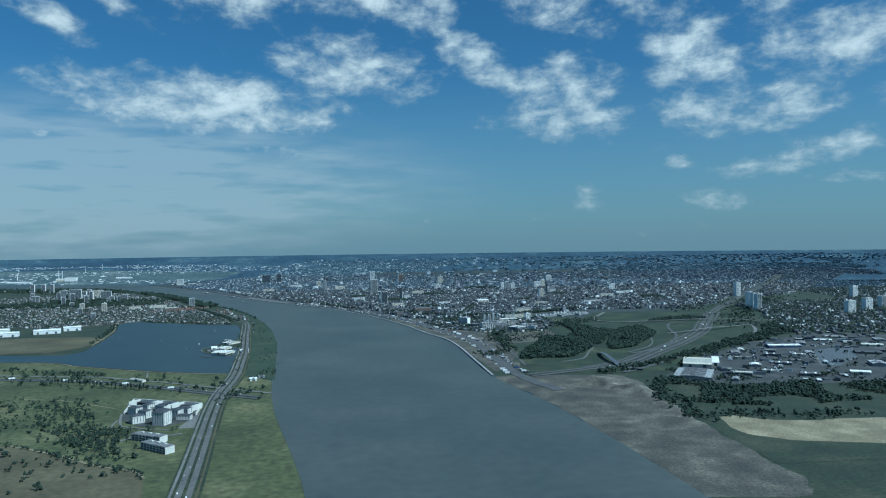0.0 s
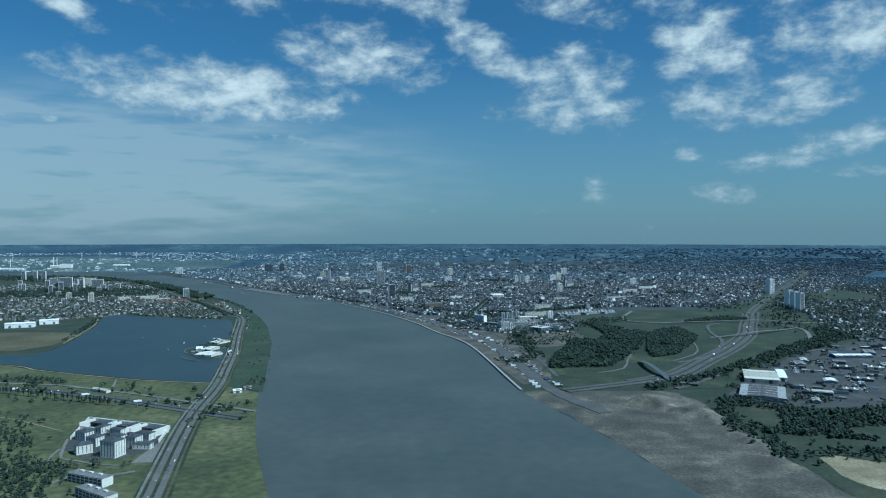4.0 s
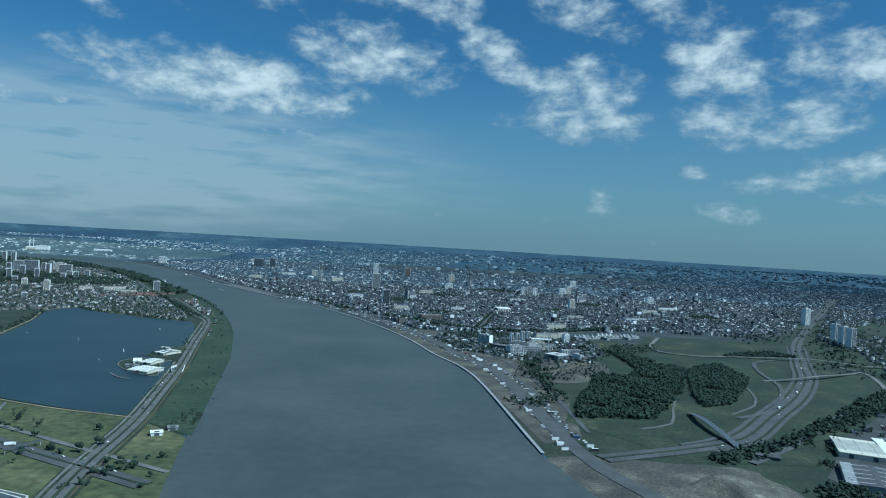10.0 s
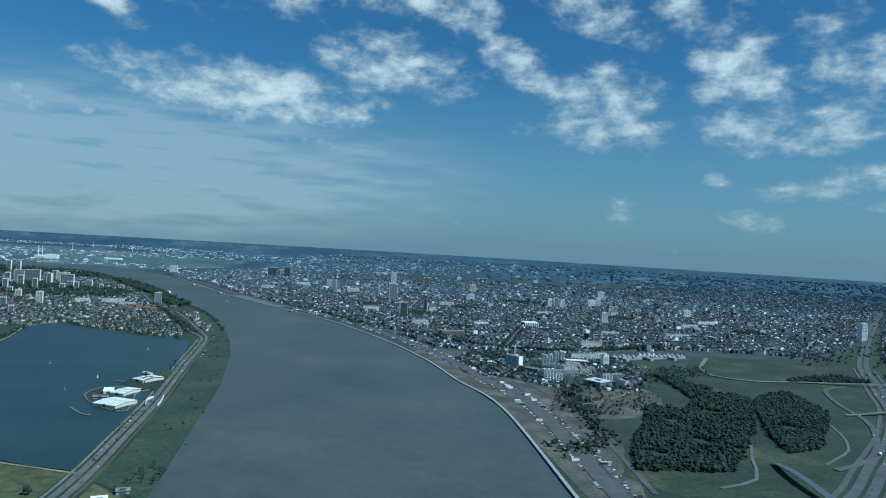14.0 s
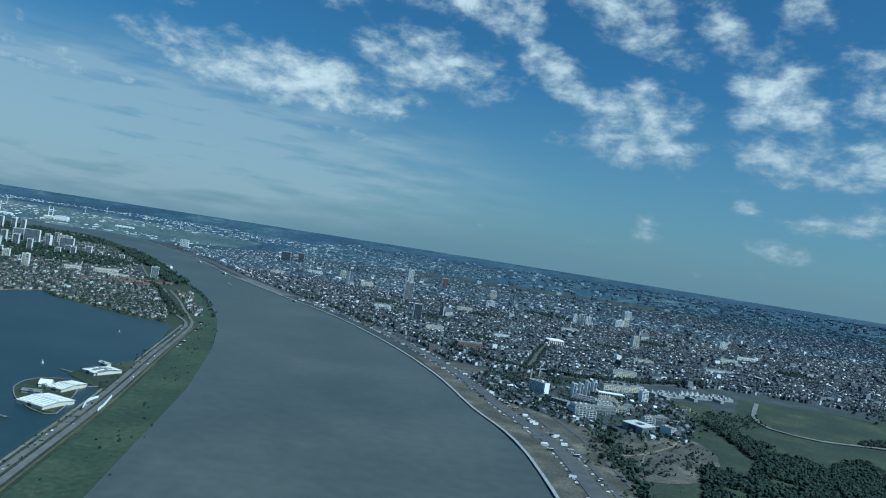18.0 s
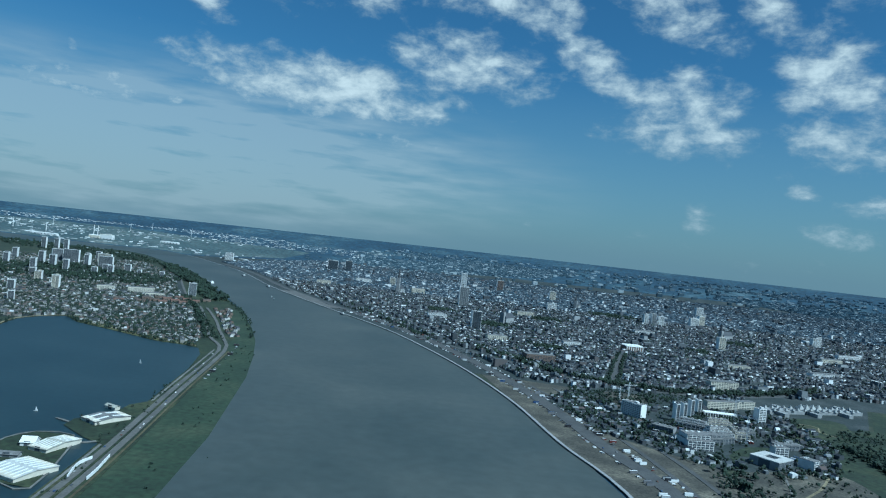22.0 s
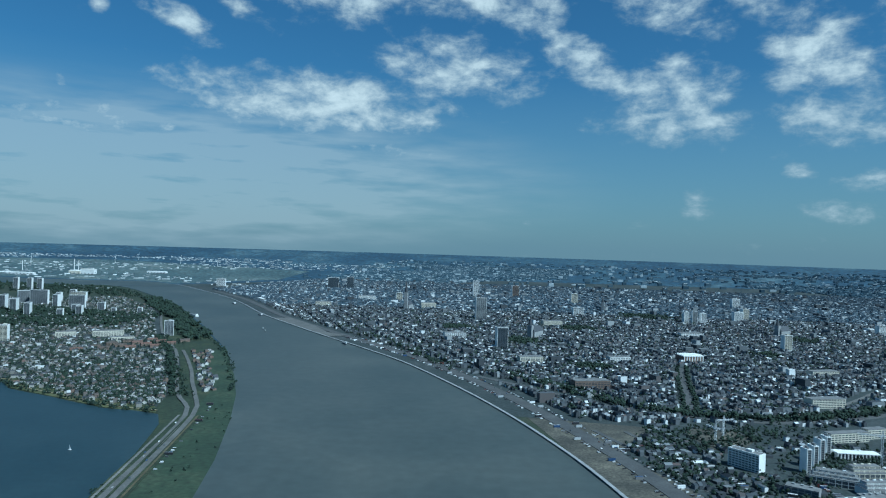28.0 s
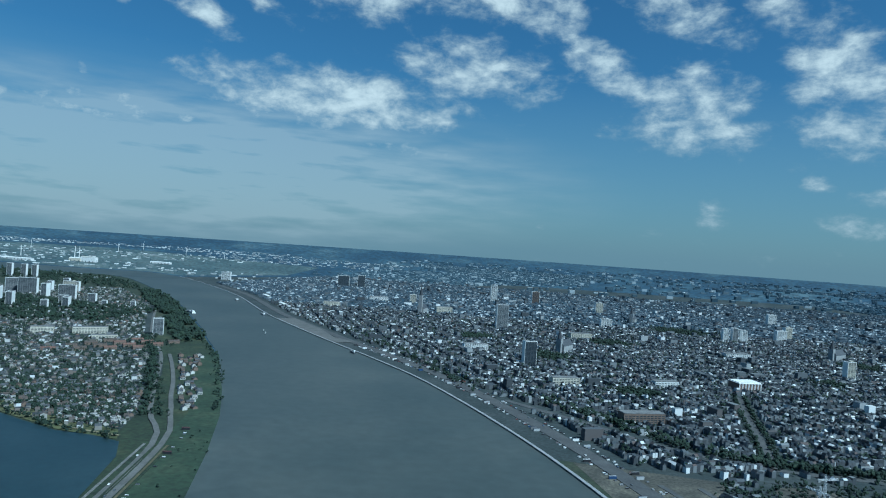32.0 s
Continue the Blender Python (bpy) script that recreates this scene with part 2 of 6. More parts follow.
# Leaf colour for far trees, shifted to blue in place of haze.
M_FARLEAF = material("far_foliage_hazed", [(0, (.02, .049, .076)), (.5, (.028, .062, .092)), (1, (.04, .079, .11))], .004, .95, 5, island=.5)
# Bluer copies of the house walls and roofs, haze mixed into the colours.
M_FARWALLS = material("far_walls_hazed", [(0, (.05, .068, .086)), (.4, (.1, .124, .146)), (.66, (.2, .23, .255)), (.8, (.09, .108, .126)), (.91, (.56, .6, .62))], .1, .85, 3, island=1.0)
M_FARROOFS = material("far_roofs_hazed", [(0, (.02, .034, .05)), (.45, (.04, .056, .075)), (.72, (.09, .11, .13)), (.9, (.38, .41, .43))], .1, .85, 3, island=1.0)
# Near house colours, tinted slightly blue to blend into the hazed far rows.
M_WALLS = material("house_walls", [(0, (.05, .056, .064)), (.3, (.1, .109, .12)), (.55, (.17, .182, .193)), (.72, (.31, .322, .33)), (.83, (.1, .09, .09)), (.905, (.68, .69, .69))], .3, .85, 3, island=1.0)
M_ROOFS = material("house_roofs", [(0, (.015, .02, .028)), (.4, (.028, .036, .046)), (.63, (.046, .042, .045)), (.7, (.072, .053, .05)), (.74, (.058, .067, .078)), (.875, (.15, .163, .173)), (.95, (.56, .57, .57))], .3, .8, 3, island=1.0)
M_FLATROOF = material("flat_roofs", [(0, (.032, .037, .044)), (.45, (.07, .077, .086)), (.72, (.15, .16, .166)), (.9, (.52, .53, .52))], .3, .8, 3, island=1.0)
M_WHITE = material("white_render", [(0, (.6, .6, .58)), (1, (.8, .79, .77))], .2, .8, 5, fine=.08)
M_CREAM = material("cream_render", [(0, (.5, .46, .38)), (1, (.64, .6, .5))], .2, .8, 5, fine=.08)
M_GREYC = material("grey_concrete", [(0, (.2, .205, .21)), (1, (.33, .335, .335))], .2, .85, 5, fine=.12)
M_DARKC = material("dark_cladding", [(0, (.05, .06, .072)), (1, (.088, .102, .118))], .2, .7, 5, fine=.1)
M_BRICK = material("brown_brick", [(0, (.12, .085, .068)), (1, (.2, .148, .12))], .3, .9, 5, fine=.12)
M_GLASS = material("window_glass", [(0, (.02, .03, .04)), (1, (.05, .07, .085))], .4, .15, 3)
M_ROOFGREY = material("roof_felt", [(0, (.1, .1, .1)), (1, (.2, .2, .2))], .2, .9, 5, fine=.15)
M_ROOFWHITE = material("white_roof_sheet", [(0, (.62, .62, .6)), (1, (.82, .82, .8))], .1, .7, 5, fine=.08)
M_ROOFRED = material("red_roof_tiles", [(0, (.09, .05, .04)), (1, (.155, .085, .066))], .3, .85, 5, fine=.15)
M_EDGE = material("white_gables", [(0, (.72, .72, .70)), (1, (.84, .84, .82))], .2, .8, 5, fine=.06)
M_FELTPALE = material("pale_roof_felt", [(0, (.36, .36, .35)), (1, (.54, .54, .52))], .2, .85, 5, fine=.15)
M_VEHICLE = material("vehicle_paint", [(0, (.03, .03, .035)), (.3, (.16, .16, .17)), (.5, (.4, .41, .42)), (.68, (.75, .75, .74)), (.9, (.12, .035, .03)), (.95, (.03, .06, .14))], .3, .35, 3, island=1.0)
M_ROADPALE = material("worn_asphalt", [(0, (.075, .074, .07)), (1, (.13, .128, .12))], .05, .9, 6, fine=.2)
M_ESTATE = material("estate_render", [(0, (.5, .485, .44)), (1, (.66, .64, .58))], .2, .8, 5, fine=.12)
M_TOWER = material("tower_facade", [(0, (.13, .135, .14)), (1, (.22, .225, .23))], .2, .8, 5, fine=.12)
M_WESTWALLS = material("garden_house_walls", [(0, (.13, .12, .11)), (.26, (.22, .21, .19)), (.5, (.34, .33, .31)), (.74, (.56, .555, .54)), (.88, (.17, .145, .13))], .3, .85, 3, island=1.0)
M_WESTROOFS = material("garden_house_roofs", [(0, (.028, .032, .038)), (.4, (.055, .06, .066)), (.62, (.085, .068, .06)), (.74, (.11, .07, .057)), (.8, (.11, .115, .12)), (.9, (.4, .41, .41))], .3, .8, 3, island=1.0)
M_HOUSEWALL = material("weathered_paint", [(0, (.34, .33, .31)), (.6, (.48, .47, .44)), (1, (.66, .65, .62))], .05, .85, 5, fine=.12)
M_FORELAND = material("foreland_grass", [(0, (.014, .028, .016)), (.5, (.024, .042, .022)), (1, (.05, .063, .034))], .015, .95, 8, fine=.4)
M_PLOUGH = material("ploughed_field", [(0, (.05, .044, .024)), (.5, (.075, .066, .036)), (1, (.11, .098, .055))], .012, .95, 8, fine=.25)
# Farthest walls and roofs, painted close to the hazed plain's blue.
M_HAZEWALLS = material("distant_walls_hazed", [(0, (.04, .075, .105)), (.4, (.075, .115, .145)), (.7, (.16, .205, .235)), (.86, (.42, .47, .5))], .1, .9, 3, island=1.0)
M_HAZEROOFS = material("distant_roofs_hazed", [(0, (.03, .064, .094)), (.5, (.046, .082, .11)), (.78, (.085, .122, .148)), (.92, (.3, .345, .37))], .1, .9, 3, island=1.0)
M_RUBBLE = material("rubble", [(0, (.045, .042, .034)), (.4, (.08, .074, .06)), (.7, (.13, .12, .095)), (1, (.25, .23, .18))], .06, .95, 10, fine=.5)
# Lighter than the plain, with haze blue-grey mixed into the land colour.
M_FARLAND = material("far_land_hazed", [(0, (.03, .056, .066)), (.45, (.052, .08, .086)), (.75, (.08, .108, .108)), (1, (.15, .17, .16))], .006, .95, 9, fine=.5)
M_STEEL = material("painted_steel", [(0, (.5, .51, .52)), (1, (.65, .66, .67))], .5, .5, 4)

M_YARD = material("yard_asphalt", [(0, (.026, .028, .028)), (.6, (.046, .048, .047)), (1, (.1, .098, .092))], .03, .9, 8, fine=.4)
M_SLATE = material("slate_tiles", [(0, (.03, .033, .04)), (1, (.07, .075, .085))], .4, .7, 5, fine=.15)
M_ROOFBROWN = material("brown_roof_tiles", [(0, (.048, .04, .036)), (1, (.085, .067, .058))], .3, .85, 5, fine=.15)
M_ROOFDARK = material("dark_roof", [(0, (.045, .045, .05)), (1, (.09, .09, .095))], .2, .85, 5, fine=.12)
M_ROOFCREAM = material("cream_roof_sheet", [(0, (.3, .3, .26)), (1, (.44, .43, .37))], .1, .8, 6, fine=.15)
M_BLUE = material("blue_cladding", [(0, (.025, .05, .11)), (1, (.045, .08, .16))], .3, .6, 4)
M_BARK = material("bark", [(0, (.06, .045, .03)), (1, (.12, .09, .065))], 1.5, .95, 4)
M_TYRE = material("tyre_rubber", [(0, (.015, .015, .015)), (1, (.03, .03, .03))], 5, .9, 2)
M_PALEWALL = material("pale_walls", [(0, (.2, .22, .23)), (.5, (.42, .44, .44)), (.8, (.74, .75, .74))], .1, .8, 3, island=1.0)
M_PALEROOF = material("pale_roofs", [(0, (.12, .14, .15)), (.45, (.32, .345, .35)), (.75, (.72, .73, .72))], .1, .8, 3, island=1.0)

# ---- geometry helpers ----
EYE_H, MID_Y, R_FLAT, R_END = 174.0, 540.0, 3100.0, 4380.0   # past R_FLAT the plain is the backdrop of distance
rng = np.random.default_rng(7)


def warp(v):
    """Lays far places on the backdrop, which closes the plain before the end of sight."""
    v = np.array(v, dtype=float).reshape(-1, 3)
    d = v[:, :2] - (0, MID_Y)
    r = np.hypot(d[:, 0], d[:, 1])
    rr = np.maximum(r, R_FLAT)
    s = np.where(r > R_FLAT, (R_FLAT + (R_END - R_FLAT) * (1 - R_FLAT / rr)) / rr, 1.0)
    o = np.empty_like(v)
    o[:, 0], o[:, 1] = d[:, 0] * s, MID_Y + d[:, 1] * s
    o[:, 2] = EYE_H * (1 - s) + v[:, 2] * s
    return o


def mesh_from(name, verts, faces, mats, slots=None):
    """faces: list of integer arrays of shape (n, k); slots: a slot number for each of the arrays, or arrays of them."""
    me = bpy.data.meshes.new(name)
    verts = np.asarray(verts, dtype=np.float32)
    me.vertices.add(len(verts))
    me.vertices.foreach_set("co", verts.ravel())
    loops = np.concatenate([f.ravel() for f in faces]).astype(np.int32)
    sizes = np.concatenate([np.full(len(f), f.shape[1]) for f in faces])
    starts = np.concatenate([[0], np.cumsum(sizes)[:-1]]).astype(np.int32)
    me.loops.add(len(loops))
    me.loops.foreach_set("vertex_index", loops)
    me.polygons.add(len(sizes))
    me.polygons.foreach_set("loop_start", starts)
    if slots is not None:
        mi = np.concatenate([np.full(len(f), s) if np.isscalar(s) else s for f, s in zip(faces, slots)]).astype(np.int32)
        me.polygons.foreach_set("material_index", mi)
    me.polygons.foreach_set("use_smooth", np.zeros(len(sizes), bool))
    for m in mats:
        me.materials.append(m)
    me.update(calc_edges=True)
    return me


def inside(poly, x, y):
    poly = np.asarray(poly, dtype=float)
    x, y = np.asarray(x, dtype=float), np.asarray(y, dtype=float)
    res = np.zeros(x.shape, bool)
    x1, y1 = poly[-1]
    for x2, y2 in poly:
        cond = ((y2 > y) != (y1 > y))
        with np.errstate(divide="ignore", invalid="ignore"):
            res ^= cond & (x < (x1 - x2) * (y - y2) / (y1 - y2 + 1e-12) + x2)
        x1, y1 = x2, y2
    return res


def line_dist(line, x, y):
    line = np.asarray(line, dtype=float)
    best = np.full(np.shape(x), 1e9)
    for (ax, ay), (bx, by) in zip(line[:-1], line[1:]):
        dx, dy = bx - ax, by - ay
        k = np.clip(((x - ax) * dx + (y - ay) * dy) / (dx * dx + dy * dy), 0, 1)
        best = np.minimum(best, np.hypot(x - ax - k * dx, y - ay - k * dy))
    return best


def smooth(line, step=25.0):
    """A rounded run through the given corners."""
    p = np.asarray(line, dtype=float)
    q = np.vstack([2 * p[0] - p[1], p, 2 * p[-1] - p[-2]])
    out = []
    for i in range(1, len(q) - 2):
        n = max(2, int(np.hypot(*(q[i + 1] - q[i])) / step))
        for k in range(n):
            t = k / n
            out.append(.5 * (2 * q[i] + (q[i + 1] - q[i - 1]) * t + (2 * q[i - 1] - 5 * q[i] + 4 * q[i + 1] - q[i + 2]) * t * t
                             + (3 * q[i] - q[i - 1] - 3 * q[i + 1] + q[i + 2]) * t ** 3))
    out.append(p[-1])
    return np.array(out)


def sheet(name, poly, z, mat, cell=120.0, thick=0.0):
    """A flat area with the given outline, cut fine enough to follow the ground."""
    bm = bmesh.new()
    vs = [bm.verts.new((x, y, z)) for x, y in poly]
    f = bm.faces.new(vs)
    f.normal_update()
    if f.normal.z < 0:
        f.normal_flip()
    far = max(np.hypot(x, y - MID_Y) for x, y in poly) > R_FLAT - 200
    if far:
        for axis in (0, 1):
            lo, hi = min(p[axis] for p in poly), max(p[axis] for p in poly)
            c = lo + cell
            while c < hi:
                no = Vector((1, 0, 0)) if axis == 0 else Vector((0, 1, 0))
                bmesh.ops.bisect_plane(bm, geom=bm.verts[:] + bm.edges[:] + bm.faces[:], plane_co=no * c, plane_no=no)
                c += cell
    bmesh.ops.triangulate(bm, faces=[f for f in bm.faces if len(f.verts) > 4])
    me = bpy.data.meshes.new(name)
    bm.to_mesh(me)
    bm.free()
    co = np.empty(len(me.vertices) * 3)
    me.vertices.foreach_get("co", co)
    me.vertices.foreach_set("co", warp(co).ravel())
    me.materials.append(mat)
    me.update()
    return tagged(new(name, me), kind="structure")


def ragged(poly, amp, seed):
    """A polygon with an uneven natural edge."""
    r = np.random.default_rng(seed)
    p = smooth(list(poly) + [poly[0]], 14)[:-1]
    n = len(p)
    k = np.arange(n)
    off = sum(np.sin(k * f + r.uniform(0, 6.3))[:, None] * r.normal(0, 1, (1, 2)) * a for f, a in ((.31, .5), (.73, .4), (1.37, .35), (2.3, .25)))
    return p + off * amp


def scatter(poly, n, seed):
    r = np.random.default_rng(seed)
    poly = np.asarray(poly, float)
    lo, hi = poly.min(0), poly.max(0)
    p = r.uniform(lo, hi, (n * 4, 2))
    return p[inside(poly, p[:, 0], p[:, 1])][:n]


def ribbon(name, line, width, z, mat, rise=None, kind="structure"):
    """A road along a rounded line, as a slab with edges."""
    p = smooth(line)
    t = np.gradient(p, axis=0)
    t /= np.linalg.norm(t, axis=1)[:, None] + 1e-9
    n = np.stack([t[:, 1], -t[:, 0]], 1) * width / 2
    zz = np.full(len(p), z) if rise is None else z + rise(np.linspace(0, 1, len(p)))
    rows = [np.column_stack([p + n, zz]), np.column_stack([p - n, zz]), np.column_stack([p - n, zz - 0.5]), np.column_stack([p + n, zz - 0.5])]
    v = np.stack(rows, 1).reshape(-1, 3)
    i = np.arange(len(p) - 1) * 4
    quads = np.concatenate([np.stack([i + a, i + 4 + a, i + 4 + b, i + b], 1) for a, b in ((0, 1), (1, 2), (3, 0))])
    return tagged(new(name, mesh_from(name, warp(v), [quads], [mat])), kind=kind)


# ---- the plan: banks, shores, roads ----
LEFT_BANK = [(60, -900), (20, 0), (-50, 500), (-115, 800), (-143, 981), (-166, 1174), (-187, 1345), (-228, 1560), (-258, 1680), (-290, 1790), (-330, 1900), (-362, 1975), (-415, 2110), (-475, 2225),
             (-535, 2345), (-590, 2445), (-712, 2665), (-815, 2830), (-955, 3035), (-1180, 3330), (-1310, 3425), (-1440, 3420), (-1600, 3430), (-2500, 3540), (-4500, 3900)]
RIGHT_BANK = [(250, -900), (240, 0), (220, 500), (185, 800), (149, 967), (132, 1300), (93, 1450), (55, 1610), (-12, 1800), (-115, 2020), (-203, 2162), (-292, 2290),
              (-395, 2445), (-520, 2645), (-718, 3015), (-915, 3300), (-1130, 3590), (-1290, 3725), (-1430, 3725), (-1610, 3695), (-2500, 3860), (-4500, 4400)]
# the town's river side
TOWN_EDGE = RIGHT_BANK[:17] + [(-1300, 4120), (-1700, 4500), (-2500, 5000), (-4500, 5700)]
LAKE = [(-720, 1220), (-514, 1185), (-461, 1148), (-370, 1100), (-290, 1064), (-205, 1040), (-210, 1085), (-229, 1188), (-240, 1300), (-264, 1430), (-300, 1600), (-330, 1690),
        (-392, 1705), (-473, 1745), (-538, 1775), (-575, 1813), (-604, 1750), (-560, 1600), (-517, 1371), (-526, 1260), (-720, 1290)]
SPIT_ROAD = [(-70, 60), (-112, 330), (-150, 600), (-187, 856), (-197, 1015), (-212, 1138), (-230, 1270), (-264, 1470), (-300, 1690), (-311, 1735)]
BRANCH_W = [(-311, 1735), (-352, 1785), (-417, 1935), (-477, 2070), (-558, 2210), (-640, 2380), (-760, 2640), (-900, 2900)]
BRANCH_E = [(-311, 1735), (-328, 1775), (-362, 1850), (-388, 1912), (-430, 2001), (-468, 2076)]
MOTOR_W = [(-1600, 1300), (-900, 1130), (-437, 1026), (-364, 1000), (-288, 960), (-235, 927), (-190, 900), (-140, 870)]
MOTOR_E = [(200, 960), (300, 1000), (364, 1038), (445, 1130), (541, 1240), (640, 1375), (700, 1480), (755, 1575), (850, 1740), (1005, 1965), (1325, 2410), (2200, 3600)]
LOOP = [(401, 1119), (455, 1154), (515, 1229), (564, 1316), (593, 1418), (637, 1512), (690, 1545)]
RAMP_E = [(737, 1546), (778, 1501), (785, 1442), (733, 1335), (680, 1265)]
RING = [(576, 1775), (512, 1650), (503, 1585), (551, 1553), (620, 1562), (690, 1558), (750, 1545), (830, 1510), (900, 1530)]
QUAY = [(215, 860), (185, 980), (172, 1310), (135, 1460), (95, 1620), (26, 1815), (-78, 2036), (-168, 2182), (-256, 2308), (-360, 2464), (-486, 2662), (-684, 3030), (-880, 3315)]
PARK = [(200, 1080), (290, 1350), (370, 1600), (490, 1660), (560, 1790), (780, 1780), (1000, 1960), (960, 1700), (840, 1480), (720, 1300), (520, 1100), (390, 960), (280, 960)]
WORKS = [(376, 929), (488, 1065), (633, 1190), (830, 1310), (1000, 1250), (760, 850), (554, 850), (393, 870)]
WOODS = [[(465, 1391), (513, 1446), (556, 1466), (538, 1347), (508, 1299), (428, 1185), (385, 1165), (400, 1229)],
         [(402, 1563), (442, 1486), (472, 1405), (388, 1230), (345, 1167), (300, 1100), (215, 1095), (240, 1180), (281, 1258), (311, 1344), (355, 1333), (392, 1394)],
         [(600, 1560), (650, 1600), (740, 1640), (760, 1590), (690, 1570)], [(640, 1250), (740, 1330), (800, 1430), (860, 1480), (850, 1360), (700, 1240), (600, 1180), (480, 1080), (440, 1070)],
         [(330, 780), (350, 880), (385, 925), (395, 870), (560, 850), (700, 840), (560, 760), (420, 745)]]
POINT_WOOD = [(-952, 2948), (-890, 2935), (-735, 2690), (-610, 2460), (-520, 2300), (-480, 2215), (-500, 2170), (-569, 2291), (-690, 2520), (-807, 2691)]
WEST_TOWN = [(-345, 1715), (-392, 1718), (-473, 1758), (-538, 1790), (-578, 1832), (-615, 1765), (-720, 1680), (-900, 1760), (-1250, 2000), (-1350, 2750), (-1000, 2950), (-860, 2760), (-760, 2640),
             (-640, 2380), (-558, 2210), (-477, 2080), (-417, 1945), (-365, 1800)]
ISLET = [(-302, 1267), (-306, 1290), (-297, 1310), (-270, 1312), (-253, 1269), (-239, 1214), (-259, 1216), (-286, 1241)]
LANDING = [(-243, 1300), (-262, 1310), (-290, 1332), (-292, 1350), (-275, 1375), (-276, 1405), (-262, 1432), (-250, 1380)]
river_l, river_r = smooth(LEFT_BANK, 60), smooth(RIGHT_BANK, 60)
RIVER = np.vstack([river_l, river_r[::-1]])


def build_ground():
    radii = np.concatenate([np.linspace(60, R_FLAT, 26), R_FLAT * np.geomspace(1.03, 5.2, 40)])
    n = 180
    ang = np.linspace(0, 2 * math.pi, n, endpoint=False)
    v = [(0, MID_Y, -0.4)] + [(r * math.sin(a), MID_Y + r * math.cos(a), -0.4) for r in radii for a in ang]
    j = np.arange(n)
    k = (j + 1) % n
    tris = np.stack([np.zeros(n, int), 1 + k, 1 + j], 1)
    quads = np.concatenate([np.stack([1 + i * n + j, 1 + i * n + k, 1 + (i + 1) * n + k, 1 + (i + 1) * n + j], 1) for i in range(len(radii) - 1)])
    tagged(new("ground", mesh_from("ground", warp(v), [tris, quads], [M_PLAIN])), "flat land tinted haze blue, reaching to the horizon", "ground", kind="structure")


build_ground()
sheet("east_land", np.vstack([smooth(RIGHT_BANK[:14], 80) + (3, 0), [(100, 3000), (1200, 2900), (2400, 2100), (2900, 800), (1500, -900)]]), -0.3, M_MARSH)
sheet("west_land", np.vstack([smooth(LEFT_BANK[:21], 80) + (-3, 0), [(-2300, 3350), (-2700, 2100), (-2700, 800), (-1500, -900)]]), -0.3, M_MARSH)
tagged(sheet("river", RIVER, 0.0, M_RIVER), "wide grey-brown tidal river curving through the city", "river", kind="structure")
tagged(sheet("lake", smooth(LAKE + LAKE[:1], 40)[:-1], 0.3, M_LAKE), "dark blue lake beside the dyke road", "lake", kind="structure")
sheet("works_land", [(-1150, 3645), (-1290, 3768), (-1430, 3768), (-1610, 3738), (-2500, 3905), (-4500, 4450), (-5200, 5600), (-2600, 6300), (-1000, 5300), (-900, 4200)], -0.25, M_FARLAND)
sheet("meadow", [(-2600, 300), (-1400, 1100), (-900, 1160), (-720, 1218), (-514, 1180), (-461, 1143), (-370, 1095), (-290, 1058), (-205, 1034), (-143, 981), (-112, 800), (-47, 500), (20, 0), (-600, -300)], -0.1, M_MEADOW)
sheet("river_foreland", [(-140, 985), (-203, 1034), (-212, 1140), (-232, 1290), (-264, 1470), (-302, 1695), (-318, 1790), (-360, 1900), (-405, 1990), (-440, 2070), (-412, 2108), (-360, 1975), (-328, 1900), (-288, 1790), (-256, 1680), (-226, 1560), (-185, 1345), (-164, 1174)], 0.05, M_FORELAND)
sheet("dyke_grass", [(-250, 1440), (-302, 1600), (-332, 1692), (-345, 1718), (-365, 1800), (-417, 1950), (-480, 2080), (-560, 2215), (-645, 2390), (-594, 2446), (-538, 2345), (-478, 2225), (-418, 2110), (-364, 1975), (-331, 1900), (-291, 1790), (-258, 1680), (-228, 1560)], -0.05, M_GRASS)
sheet("park_grass", PARK, -0.1, M_GRASS)
sheet("mudflat", ragged([(220, 500), (185, 800), (155, 960), (270, 950), (323, 940), (322, 827), (314, 745), (310, 640), (300, 500)], 7, 7), -0.15, M_MUD)
sheet("sand_field", ragged([(338, 708), (352, 712), (366, 704), (386, 692), (414, 684), (470, 684), (520, 668), (480, 600), (392, 612), (352, 628), (334, 642), (328, 668)], 4, 10), 0.0, M_SAND)
sheet("scrub", [(310, 640), (314, 745), (322, 827), (376, 905), (560, 850), (760, 850), (690, 560), (310, 560)], -0.12, M_MARSH)
sheet("works_yard", WORKS, -0.05, M_YARD)
sheet("freight_yard", [(160, 1000), (135, 1310), (97, 1455), (60, 1610), (30, 1740), (150, 1720), (235, 1500), (225, 1150), (200, 1020)], -0.12, M_MUD)
sheet("city_floor", np.vstack([smooth(RIGHT_BANK[8:17], 80) + (8, 0), [(-400, 4800), (1500, 4900), (2600, 4300), (1900, 2900), (1250, 2350), (960, 1960), (780, 1790), (560, 1800), (490, 1670), (370, 1610), (150, 1720), (10, 1745)]]), -0.2, M_CITYFLOOR)
sheet("west_floor", WEST_TOWN, -0.2, M_CITYFLOOR)
sheet("building_site", ragged([(176, 1655), (185, 1716), (232, 1716), (236, 1680), (205, 1650)], 3, 13), 0.05, M_MUD)
sheet("bare_field", ragged([(-560, 1300), (-530, 1380), (-560, 1500), (-760, 1500), (-730, 1310)], 4, 10), 0.02, M_PLOUGH)
